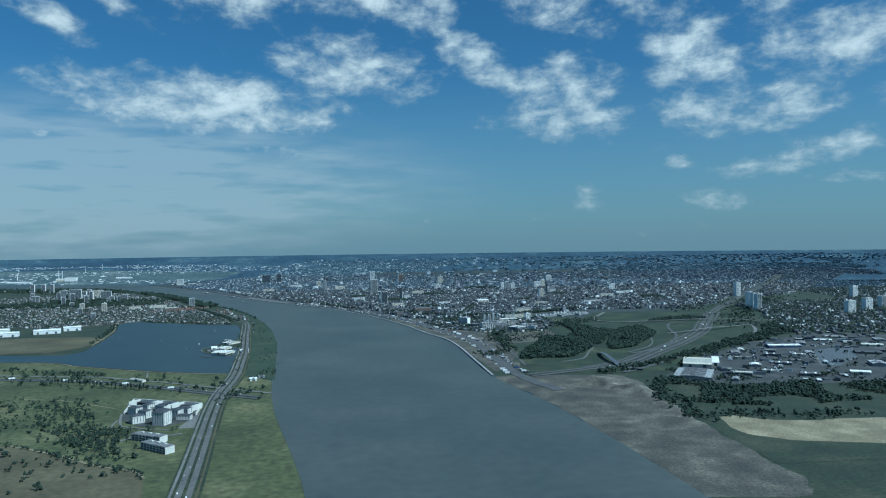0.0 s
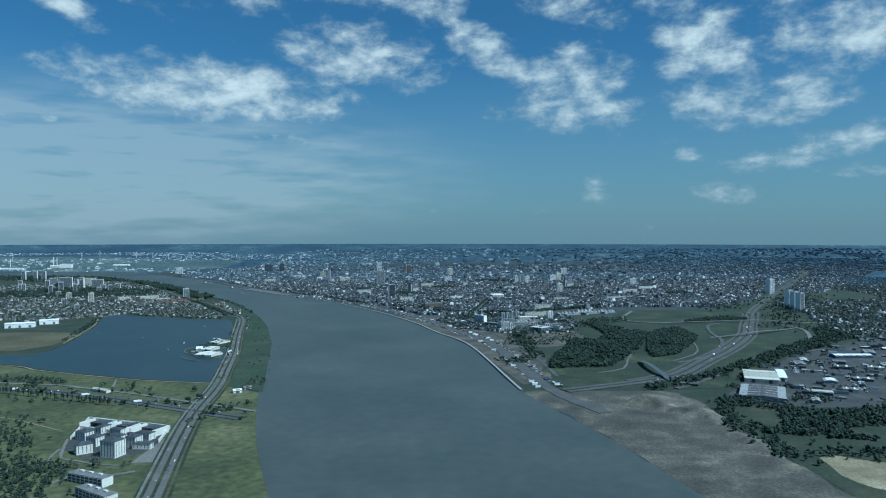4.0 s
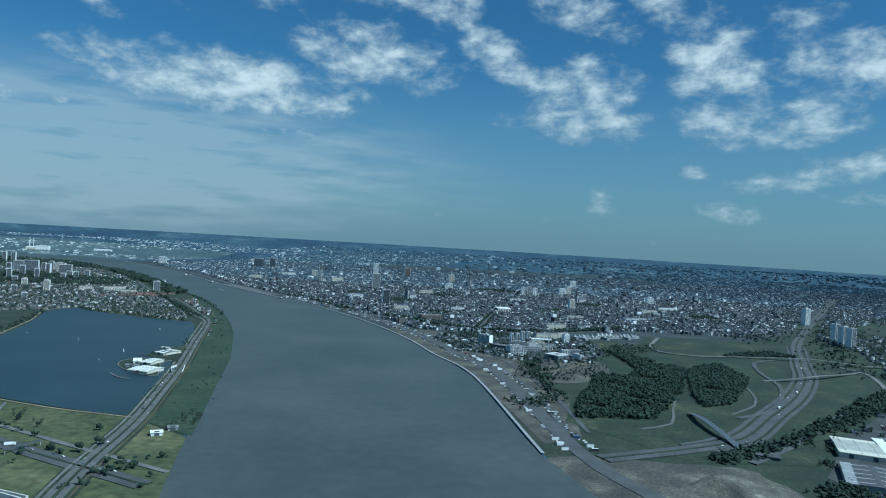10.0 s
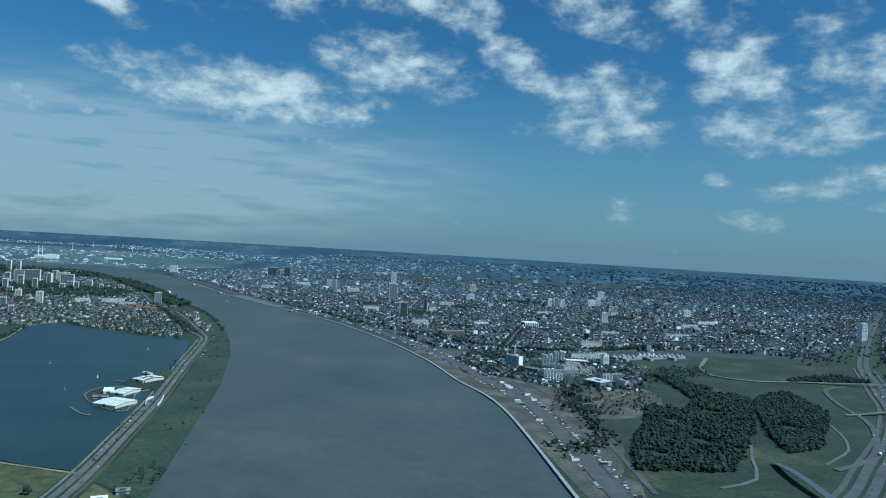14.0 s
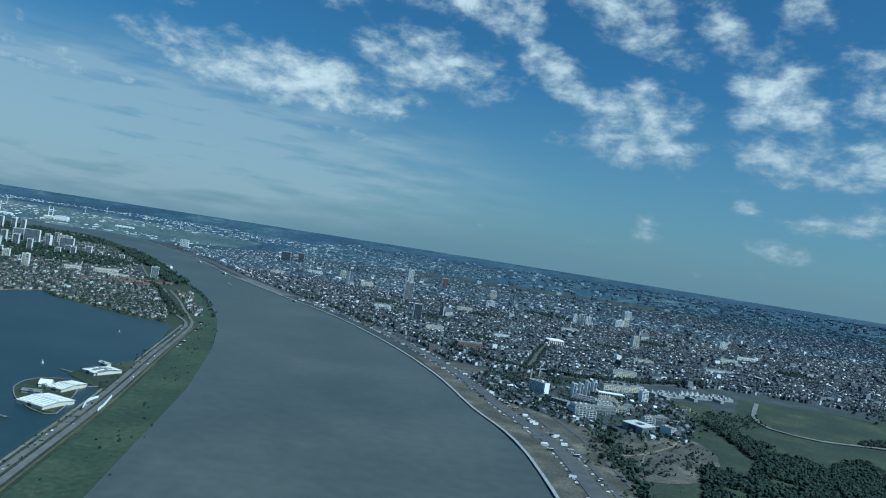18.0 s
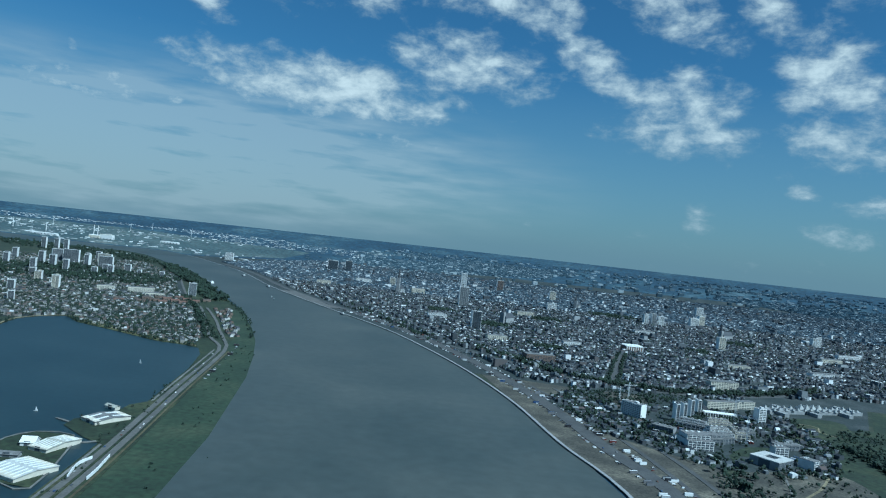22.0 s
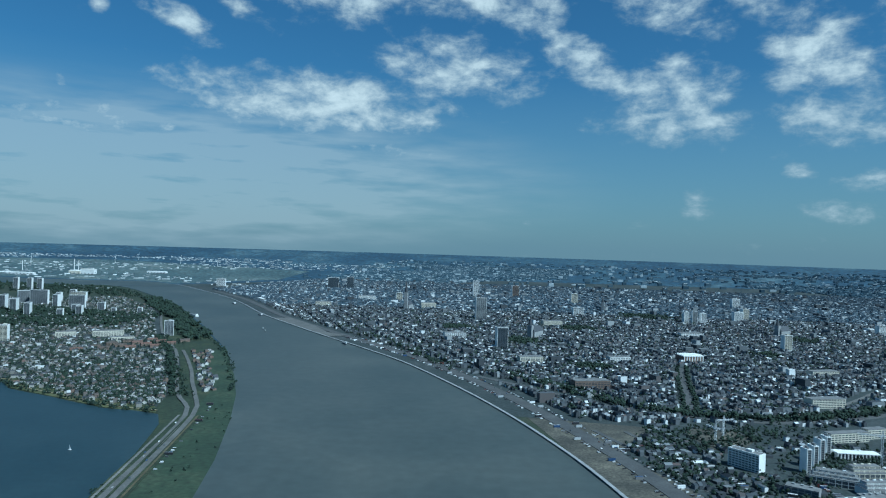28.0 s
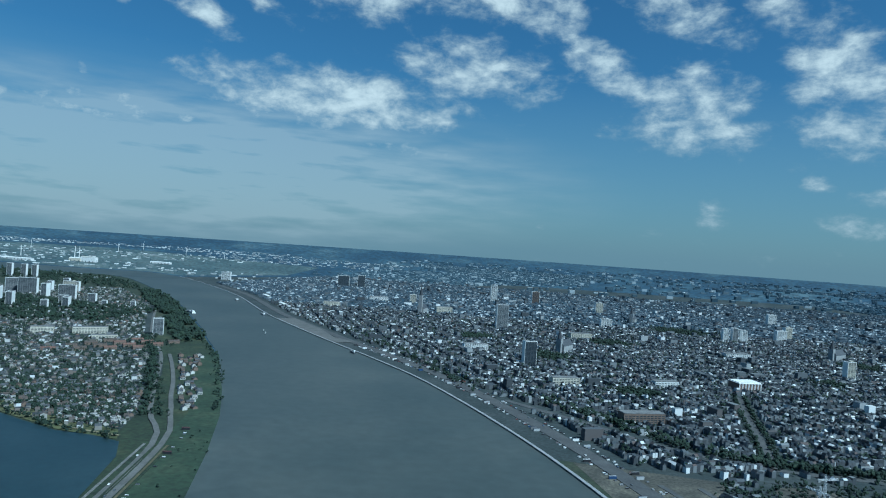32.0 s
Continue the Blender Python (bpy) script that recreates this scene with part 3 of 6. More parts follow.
sheet("lakeside_green", [(-335, 1696), (-392, 1708), (-473, 1748), (-538, 1779), (-576, 1818), (-566, 1838), (-530, 1806), (-470, 1774), (-392, 1734), (-348, 1722)], 0.08, M_MEADOW)
sheet("marina_islet", ISLET, 0.8, M_GRASS)
sheet("landing_ground", LANDING, 0.7, M_GRASS)
sheet("allotment_field", [(-420, 2060), (-465, 2130), (-500, 2170), (-480, 2090)], 0.1, M_GRASS)
tagged(ribbon("road_dyke_west", [(x - 3.6, y) for x, y in SPIT_ROAD[:-1]] + BRANCH_W[1:], 4.6, 0.8, M_ROADPALE), "grey western carriageway of the dyke road", "road")
tagged(ribbon("road_dyke_east", [(x + 3.6, y) for x, y in SPIT_ROAD[:-1]] + BRANCH_E[1:], 4.6, 0.8, M_ROADPALE), "grey eastern carriageway of the dyke road", "road")
ribbon("dyke_verge", [(x + 9, y) for x, y in SPIT_ROAD[:-1]], 1.6, 0.7, M_PLOUGH)
ribbon("dyke_bank", [(x, y) for x, y in SPIT_ROAD[:-1]], 24, 0.45, M_GRASS)
ribbon("dyke_median", SPIT_ROAD[:-1], 1.4, 1.0, M_GRASS)
ribbon("dyke_cycle_path", [(x - 9.5, y) for x, y in SPIT_ROAD[:-1]], 2.0, 0.6, M_PAVE)
ribbon("motorway_west", MOTOR_W, 16, 0.5, M_ROAD)
ribbon("motorway_west_median", MOTOR_W, 2.0, 0.8, M_GRASS)
ribbon("service_road_west", [(x + 8, y + 26) for x, y in MOTOR_W], 5, 0.5, M_PAVE)
ribbon("shore_path", [(-720, 1215), (-514, 1180), (-461, 1143), (-370, 1095), (-290, 1059), (-205, 1035)], 2.6, 0.5, M_SAND)
ribbon("north_shore_path", [(-338, 1705), (-392, 1717), (-473, 1758), (-536, 1788), (-574, 1824), (-608, 1752), (-565, 1600), (-522, 1371)], 2.2, 0.6, M_SAND)
ribbon("motorway_main", MOTOR_E, 19, 0.7, M_ROAD)
ribbon("motorway_median", MOTOR_E, 3, 1.0, M_GRASS)
ribbon("motorway_side_west", [(x - 12, y + 10) for x, y in MOTOR_E[1:9]], 4.5, 0.6, M_ROAD)
ribbon("motorway_side_east", [(x + 12, y - 9) for x, y in MOTOR_E[1:9]], 4.5, 0.6, M_ROAD)
ribbon("motorway_loop", LOOP, 6, 0.8, M_ROAD)
ribbon("ramp_east", RAMP_E, 6.5, 0.8, M_PAVE)
ribbon("works_road", [(690, 1215), (557, 1162), (440, 1054), (380, 1000), (330, 960)], 8, 0.8, M_ROAD)
ribbon("ring_road", RING, 6.5, 1.2, M_PAVE, rise=lambda k: 5 * np.exp(-((k - .78) / .14) ** 2))
ribbon("cross_bridge", [(556, 1343), (610, 1356), (658, 1374), (758, 1439), (790, 1465)], 4.5, 1.0, M_PAVE, rise=lambda k: 5.5 * np.exp(-((k - .4) / .25) ** 2))
ribbon("park_path", [(509, 1310), (490, 1250), (458, 1188), (402, 1135)], 2.6, 0.5, M_ROADPALE)
ribbon("park_track", [(270, 1060), (312, 1085), (339, 1145), (364, 1197), (372, 1225)], 3, 0.5, M_ROADPALE)
ribbon("viaduct", [(352, 1130), (347, 1095), (343, 1050), (340, 1000)], 7, 1.5, M_DARKC, rise=lambda k: 5 * np.sin(np.pi * k))
tagged(ribbon("quay_road", QUAY, 16, 0.3, M_ROAD), "pale paved quay along the river", "quay")
ribbon("quay_wall", [(x + 2, y) for x, y in RIGHT_BANK[4:17]], 3, 1.2, M_GREYC)
ribbon("boulevard", [(-20, 1960), (60, 1880), (150, 1790), (270, 1760), (400, 1800), (560, 1910)], 9, 0.1, M_ROAD)
sheet("quay_terrace", [(-292, 2292), (-395, 2447), (-470, 2567), (-437, 2588), (-349, 2449), (-306, 2360), (-262, 2318)], 0.5, M_ROADPALE)
AVENUE = [(204, 1768), (220, 1830), (238, 1900), (260, 1990), (288, 2090)]
STREET = [(318, 1764), (385, 1840), (450, 1906), (510, 1970)]
ribbon("avenue", AVENUE, 8, 0.1, M_ROAD)
ribbon("town_street", STREET, 5, 0.1, M_ROADPALE)
ribbon("rail_track", [(190, 1040), (195, 1200), (180, 1380), (140, 1560), (90, 1700)], 5, 0.2, M_ROAD)
ribbon("rail_siding", [(212, 1040), (216, 1200), (204, 1380), (170, 1540), (120, 1700)], 5, 0.2, M_ROAD)

# ---- the built-up areas ----
ROADS = [(AVENUE, 17), (STREET, 10), (SPIT_ROAD, 24), (BRANCH_W, 12), (BRANCH_E, 9), (MOTOR_E, 50), (QUAY, 34), (RING, 20), (RAMP_E, 16),
         ([(-20, 1960), (60, 1880), (150, 1790), (270, 1760), (400, 1800), (560, 1910)], 15)]
CLEAR = []      # circles kept free for the large buildings


def near_road(x, y, pad):
    r = np.zeros(np.shape(x), bool)
    for line, w in ROADS:
        r |= line_dist(line, x, y) < w / 2 + pad
    for cx, cy, cr in CLEAR:
        r |= np.hypot(x - cx, y - cy) < cr
    return r


rb = np.asarray(TOWN_EDGE, float)


def patchy(x, y, size, limit):
    """A smooth pattern of open and built land."""
    a = np.sin(x / size + 1.7) + np.sin(y / size * 1.13 + .4) + np.sin((x + y) / size * .71 + 2.2) + np.sin((x - 1.4 * y) / size * .53)
    return a > limit


def city_mask(x, y):
    """Where terraced blocks stand."""
    bank = np.interp(y, rb[2:, 1], rb[2:, 0])
    low = np.interp(x, [-200, 30, 150, 400, 560, 800, 1000, 1400, 2600], [1750, 1760, 1730, 1760, 1880, 1860, 2010, 2300, 3600])
    east = (x > bank + 62) & (y > low) & ~inside(PARK, x, y)
    east &= (y < 4300) | patchy(x, y, 420, -0.4 + (y - 4300) / 2200)
    east &= x > np.interp(y, [3000, 3400, 3800, 4600], [-2000, -900, -850, -700])
    east &= x < .74 * y + 150
    return east & ~near_road(x, y, 5)


def suburb_mask(x, y):
    low = np.interp(x, [800, 1000, 1400, 2600, 5000], [1250, 2000, 2310, 3610, 6000])
    return (x > 790) & (y > 1020) & (y < low + 60) & ~inside(WORKS, x, y) & ~inside(PARK, x, y) & patchy(x, y, 150, -0.5) & (x < .74 * y + 150) & ~near_road(x, y, 6)


def west_mask(x, y):
    return inside(WEST_TOWN, x, y) & ~near_road(x, y, 7)


def houses(cx, cy, ang, w, d, h, ridge, flat):
    """Many houses as arrays: walls with a gable roof, or a flat one."""
    n = len(cx)
    c, s = np.cos(ang), np.sin(ang)
    bx = np.stack([-w, w, w, -w], 1) / 2
    by = np.stack([-d, -d, d, d], 1) / 2
    X = cx[:, None] + bx * c[:, None] - by * s[:, None]
    Y = cy[:, None] + bx * s[:, None] + by * c[:, None]
    Z0 = np.full((n, 4), -0.4)
    Z1 = np.repeat(h[:, None], 4, 1)
    rx = np.stack([-w, w], 1) / 2
    RX, RY = cx[:, None] + rx * c[:, None], cy[:, None] + rx * s[:, None]
    RZ = np.repeat((h + ridge)[:, None], 2, 1)
    base = np.stack([X, Y, Z0], 2)
    eave = np.stack([X, Y, Z1], 2)
    top = np.stack([RX, RY, RZ], 2)
    v = np.concatenate([base, eave, eave, top], 1)          # 10 corners and 4 doubled eaves a house
    o = np.arange(n)[:, None] * 14
    walls = np.concatenate([o + np.array(q) for q in ((0, 1, 5, 4), (1, 2, 6, 5), (2, 3, 7, 6), (3, 0, 4, 7))])
    g, fl = o[~flat], o[flat]
    slopes = np.concatenate([g + np.array(q) for q in ((8, 9, 13, 12), (10, 11, 12, 13))])
    gables = np.concatenate([g + np.array(q) for q in ((9, 10, 13), (11, 8, 12))])
    decks = fl + np.array((8, 9, 10, 11))
    return v.reshape(-1, 3), [walls, slopes, decks, gables], [0, 1, 2, 0]


def district(name, mask, box, angle, pitch, label, seed, tall=1.0, fill=0.97, white=0.3, keep_out=None, mats=None, width=(3.0, 5.6)):
    """Perimeter blocks of narrow houses on a bent street grid. Gives the courtyard places for trees."""
    r = np.random.default_rng(seed)
    x0, y0, x1, y1 = box
    ca, sa = math.cos(angle), math.sin(angle)
    mx, my = (x0 + x1) / 2, (y0 + y1) / 2
    half = math.hypot(x1 - x0, y1 - y0) / 2
    pu, pv = pitch
    parts, yards = [], []
    us, vs = np.arange(-half, half, pu), np.arange(-half, half, pv)
    for u in us:
        for v in vs:
            wx, wy = mx + u * ca - v * sa, my + u * sa + v * ca
            if not (x0 < wx < x1 and y0 < wy < y1):
                continue
            bend = 0.35 * math.sin(wx / 310.0 + 1.3) + 0.3 * math.sin(wy / 420.0)
            a = angle + bend * 0.6 + r.normal(0, .06)
            c, s = math.cos(a), math.sin(a)
            bu, bv = pu - 5 - r.uniform(0, 4), pv - 5 - r.uniform(0, 4)
            for side, length, off, turn in ((0, bu, -bv / 2, 0), (1, bu, bv / 2, 0), (2, bv - 10, -bu / 2, 1), (3, bv - 10, bu / 2, 1)):
                k = max(1, int(length / r.uniform(*width)))
                p = (np.arange(k) + .5) / k * length - length / 2
                inn = 2.5 if off < 0 else -2.5
                lx, ly = (p, np.full(k, off + inn)) if not turn else (np.full(k, off + inn), p)
                eaves = r.choice([2.4, 3.2, 4.0, 4.8, 5.8], p=[.14, .28, .32, .2, .06])
                parts.append(np.column_stack([wx + lx * c - ly * s, wy + lx * s + ly * c, np.full(k, a + (math.pi / 2 if turn else 0)), np.full(k, length / k), np.full(k, eaves)]))
            for _ in range(6):
                qx, qy = r.uniform(-bu / 2.6, bu / 2.6), r.uniform(-bv / 2.6, bv / 2.6)
                yards.append((wx + qx * c - qy * s, wy + qx * s + qy * c))
            for _ in range(2):
                qx, qy = r.uniform(-.62, .62) * bu, (bv + 5) / 2 * r.choice((-1, 1))
                yards.append((wx + qx * c - qy * s, wy + qx * s + qy * c))
            if r.random() < .55:
                qx, qy = r.uniform(-bu / 5, bu / 5), r.uniform(-bv / 5, bv / 5)
                parts.append(np.array([[wx + qx * c - qy * s, wy + qx * s + qy * c, a, r.uniform(5, 13), r.uniform(1.8, 4.2)]]))
    p = np.concatenate(parts)
    keep = mask(p[:, 0], p[:, 1]) & (r.random(len(p)) < fill)
    if keep_out is not None:
        keep &= ~inside(keep_out, p[:, 0], p[:, 1])
    p = p[keep]
    n = len(p)
    p[:, 2] += np.where(r.random(n) < .04, math.pi / 2, 0)
    depth = r.uniform(width[0] * .95, width[1] * 1.05, n)
    h = p[:, 4] * tall * r.uniform(.9, 1.1, n) * np.where(r.random(n) < .05, 1.5, 1.0)
    flat = r.random(n) < white
    v, f, sl = houses(p[:, 0], p[:, 1], p[:, 2], p[:, 3] * .995, depth, h, r.uniform(1.1, 2.3, n), flat)
    me = mesh_from(name, warp(v), f, mats or [M_WALLS, M_ROOFS, M_FLATROOF], sl)
    tagged(new(name, me), label, "houses", kind="stuff")
    yards = np.array(yards)
    return yards[mask(yards[:, 0], yards[:, 1])]


def part(name, mesh_or_bm, mat, parent, label=""):
    """One mesh object under a thing or under a part."""
    if isinstance(mesh_or_bm, bpy.types.Mesh):
        me = mesh_or_bm
    else:
        me = bpy.data.meshes.new(name)
        mesh_or_bm.to_mesh(me)
        mesh_or_bm.free()
        me.materials.append(mat)
    o = new(name, me)
    o.parent = parent
    return tagged(o, label)


def thing(name, x, y, ang, label, category, group="", z=0.0):
    """An Empty at the base of a thing; far ones stand on the backdrop at its scale."""
    q = warp([(x, y, z)])[0]
    r = math.hypot(x, y - MID_Y)
    s = math.hypot(q[0], q[1] - MID_Y) / r
    o = new(name)
    o.empty_display_size = 1
    o.matrix_world = pose(*q, 0, 0, ang) @ Matrix.Diagonal((s, s, s, 1))
    return tagged(o, label, category, group)


BOXES = {}


def box_bm(sx, sy, z0, z1, ox=0.0, oy=0.0, bevel=0.0):
    bm = bmesh.new()
    bmesh.ops.create_cube(bm, size=1, matrix=Matrix.Translation((ox, oy, (z0 + z1) / 2)) @ Matrix.Diagonal((sx, sy, z1 - z0, 1)))
    if bevel:
        bmesh.ops.bevel(bm, geom=bm.edges[:], offset=bevel, segments=1, affect="EDGES")
    return bm


def box_mesh(name, sx, sy, z0, z1, mat, ox=0.0, oy=0.0):
    """Alike boxes share one mesh."""
    key = (name, round(sx, 2), round(sy, 2), round(z0, 2), round(z1, 2), round(ox, 2), round(oy, 2), mat.name)
    if key not in BOXES:
        me = bpy.data.meshes.new(name)
        bm = box_bm(sx, sy, z0, z1, ox, oy)
        bm.to_mesh(me)
        bm.free()
        me.materials.append(mat)
        BOXES[key] = me
    return BOXES[key]


def box_part(name, sx, sy, z0, z1, mat, parent, ox=0.0, oy=0.0, label=""):
    return part(name, box_mesh(name, sx, sy, z0, z1, mat, ox, oy), mat, parent, label)


def slab_block(x, y, w, d, h, ang, wall, label, group="apartment towers", storey=1.9, bays=0, glass=None, cat="apartment block", balcony=False):
    """An apartment block: walls, a window band and a floor edge a storey, piers, parapet, lift house."""
    b = thing("apartment_block", x, y, ang, label, cat, group)
    glass = glass or M_GLASS
    box_part("wall", w * .97, d * .94, -1, h, wall, b)
    box_part("roof", w + .3, d + .3, h, h + .5, M_ROOFGREY, b)
    for sx, sy, ox, oy in ((w + .6, .5, 0, d / 2), (w + .6, .5, 0, -d / 2), (.5, d, w / 2, 0), (.5, d, -w / 2, 0)):
        box_part("parapet", sx, sy, h - .1, h + .6, M_EDGE, b, ox, oy)
    box_part("lift_house", min(5, w * .35), d * .4, h + .5, h + 2.2, wall, b, w * .12)
    storey = storey if y < 2600 else 2.6
    n = max(1, int(h / storey))
    for i in range(n):
        s = part("storey", box_mesh("storey", w * .985, d * .96, storey * .35, storey * .82, glass), glass, b, "row of dark windows")
        s.location.z = i * storey
        if y < 2300:
            part("floor_edge", box_mesh("floor_edge", w, d, -.1, .28, wall), wall, s)
    for k in range(bays + 1 if bays else 2):
        ox = -w / 2 + w * k / (bays if bays else 1)
        box_part("pier", .7, d + .25, -.5, h, wall, b, ox)
    for ox in (-1, 1):
        box_part("gable_wall", .4, d + .3, -.5, h + .6, M_EDGE, b, ox * (w / 2 + .3), label="plain white gable wall")
    return b


# towers: x, y, width, depth, height, turn, wall, bays
TOWERS = []


def tower(*plan):
    TOWERS.append(plan)


tower(-1428, 3116, 15, 15, 46, 12, M_TOWER, 2)
tower(-1384, 3115, 15, 15, 46, 12, M_TOWER, 2)
tower(-1348, 3109, 15, 15, 46, 12, M_TOWER, 2)
tower(-1013, 2490, 14, 40, 40, 24, M_TOWER, 2)
tower(-1085, 2692, 46, 13, 44, 12, M_TOWER, 8)
tower(-1130, 2700, 30, 13, 40, 40, M_TOWER, 5)
tower(-1084, 2772, 12, 18, 30, 12, M_TOWER, 2)
tower(-1048, 2800, 42, 13, 31, 10, M_CREAM, 7)
tower(-900, 2530, 17, 13, 24, 14, M_TOWER, 3)
tower(-880, 2600, 17, 13, 24, 14, M_TOWER, 3)
tower(-874, 2428, 13, 15, 24, 20, M_TOWER, 2)
tower(-857, 2470, 12, 36, 29, 22, M_TOWER, 2)
tower(-768, 2102, 14, 13, 33, 18, M_CREAM, 2)
tower(-822, 2545, 10, 9, 16, 14, M_TOWER, 2)
tower(-775, 2570, 10, 9, 16, 14, M_TOWER, 2)
tower(-561, 2236, 17, 12, 33, 22, M_GREYC, 3)
tower(-727, 1915, 10, 16, 18, 30, M_TOWER, 2)
tower(-932, 2287, 14, 22, 20, 24, M_TOWER, 2)
tower(-874, 2217, 14, 24, 22, 24, M_CREAM, 2)
tower(-1004, 2400, 12, 30, 34, 24, M_TOWER, 2)
tower(-950, 2440, 12, 34, 36, 24, M_TOWER, 2)
tower(-1090, 2568, 13, 42, 40, 24, M_TOWER, 2)
tower(-960, 2640, 40, 13, 38, 14, M_TOWER, 7)
tower(-1010, 2640, 12, 30, 38, 14, M_TOWER, 2)
tower(-1115, 2468, 12, 28, 34, 24, M_TOWER, 2)
tower(-1212, 2646, 13, 30, 34, 24, M_TOWER, 2)
tower(-1150, 2520, 12, 22, 30, 24, M_TOWER, 2)
tower(-1110, 2880, 16, 14, 30, 10, M_TOWER, 2)
tower(-805, 2030, 12, 20, 22, 26, M_TOWER, 2)
tower(-16, 3455, 20, 15, 62, 8, M_WHITE, 3)
tower(-8, 2690, 24, 16, 58, 10, M_GREYC, 5)
tower(123, 3502, 24, 14, 46, 10, M_BRICK, 4)
tower(23, 2226, 18, 14, 40, 14, M_DARKC, 4)
tower(497, 2770, 12, 11, 32, 10, M_WHITE, 2)
tower(517, 2768, 12, 11, 36, 10, M_GREYC, 2)
tower(540, 2775, 12, 11, 30, 10, M_WHITE, 2)
tower(547, 2330, 15, 11, 32, 16, M_CREAM, 3)
tower(660, 2870, 26, 12, 28, 16, M_WHITE, 4)
tower(693, 2910, 18, 12, 34, 16, M_CREAM, 3)
tower(1010, 1854, 13, 13, 46, 20, M_GREYC, 3)
tower(995, 1806, 13, 13, 46, 20, M_GREYC, 3)
tower(985, 1766, 13, 13, 46, 20, M_GREYC, 3)
tower(1180, 2230, 18, 14, 50, 20, M_WHITE, 3)
tower(-962, 3600, 30, 14, 30, 10, M_WHITE, 5)
tower(-560, 3690, 40, 16, 44, 10, M_DARKC, 6)
tower(-500, 3720, 26, 16, 48, 10, M_DARKC, 4)
tower(346, 1634, 9, 9, 19, 18, M_WHITE, 2)
tower(1150, 1640, 26, 12, 34, 20, M_WHITE, 4)
tower(1240, 1700, 26, 12, 34, 20, M_WHITE, 4)
tower(1330, 1760, 26, 12, 34, 20, M_GREYC, 4)
tower(1480, 2080, 22, 12, 40, 20, M_WHITE, 4)
tower(300, 3300, 22, 14, 36, 10, M_CREAM, 4)
tower(830, 3350, 26, 14, 34, 10, M_WHITE, 4)
tower(-250, 3150, 18, 14, 30, 10, M_CREAM, 3)
tower(250, 2880, 26, 12, 24, 10, M_WHITE, 4)
tower(900, 2650, 24, 12, 26, 14, M_WHITE, 4)
for t in TOWERS:
    CLEAR.append((t[0], t[1], max(t[2], t[3]) * .62 + 3))
BIG = [(320, 2165, 28), (196, 1598, 22), (262, 1620, 36), (300, 1640, 22), (335, 1700, 34), (346, 1634, 10), (452, 1755, 72), (280, 1500, 60), (250, 1570, 40), (285, 1572, 34), (-655, 2200, 34), (-708, 2171, 20), (-560, 2095, 46), (-200, 2900, 20), (215, 1700, 50)]
CITY_PARKS = [(205, 2560, 42), (430, 2900, 75), (62, 2320, 40), (-60, 2500, 34), (640, 2480, 40), (150, 2060, 26), (900, 2250, 45), (480, 2250, 24)]
CLEAR += BIG + CITY_PARKS
NEAR_TOWN = [(-352, 1728), (-392, 1731), (-474, 1773), (-534, 1804), (-556, 1842), (-530, 1860), (-470, 1870), (-400, 1870), (-365, 1800)]

yards = [district("terraced_houses", city_mask, (-900, 1600, 2000, 2900), 0.35, (29, 41), "dense rows of brick and white terraced houses", 1, width=(2.5, 4.7))]
yards.append(district("terraced_houses", city_mask, (-1600, 2900, 3000, 4300), 0.15, (44, 62), "far rows of city houses, tinted haze blue", 2, width=(4.2, 8), mats=[M_FARWALLS, M_FARROOFS, M_FARROOFS]))
yards.append(district("terraced_houses", city_mask, (-4000, 4300, 5000, 7600), 0.3, (95, 120), "farthest houses toward the horizon, tinted haze blue", 3, tall=1.2, fill=.8, width=(6, 13), mats=[M_HAZEWALLS, M_HAZEROOFS, M_HAZEROOFS]))
yards.append(district("garden_houses", west_mask, (-1400, 1600, -350, 2950), 0.75, (30, 30), "detached and terraced houses among garden trees", 4, fill=.5, white=.3, tall=.75, keep_out=NEAR_TOWN, mats=[M_WESTWALLS, M_WESTROOFS, M_FLATROOF]))
yards.append(district("suburb_houses", suburb_mask, (780, 1000, 3800, 4600), 0.5, (40, 46), "suburban houses half hidden by trees", 5, fill=.4, tall=.8, width=(4, 7.5)))
for x, y, w, d, h, a, wall, bays in TOWERS:
    kind = {"white_render": "tall white apartment tower with rows of dark windows", "tower_facade": "tall grey apartment tower between white gable walls", "grey_concrete": "tall grey concrete apartment tower with window rows", "cream_render": "cream apartment block with rows of dark windows",
            "dark_cladding": "dark clad tower block with glass storeys", "brown_brick": "brown brick tower block over the city roofs"}[wall.name]
    k = .78 if x < -500 and y < 3300 else .9
    slab_block(x, y, w * (.85 if k < .8 else 1), d * (.85 if k < .8 else 1), h * k, a, wall, kind, bays=bays)

# ---- landmark buildings ----


def gable_bm(w, d, h, rise, over=.3):
    """A pitched roof with thickness, ridge along the width."""
    bm = bmesh.new()
    prof = [(-d / 2 - over, h - .25), (0, h + rise), (d / 2 + over, h - .25), (d / 2 + over, h - .55), (0, h + rise - .35), (-d / 2 - over, h - .55)]
    ends = [[bm.verts.new((sx * (w / 2 + over), y, z)) for y, z in prof] for sx in (-1, 1)]
    for i in range(6):
        j = (i + 1) % 6
        bm.faces.new((ends[0][i], ends[0][j], ends[1][j], ends[1][i]))
    for e in ends:
        bm.faces.new((e[0], e[1], e[4], e[5]))
        bm.faces.new((e[1], e[2], e[3], e[4]))
    bmesh.ops.recalc_face_normals(bm, faces=bm.faces[:])
    return bm


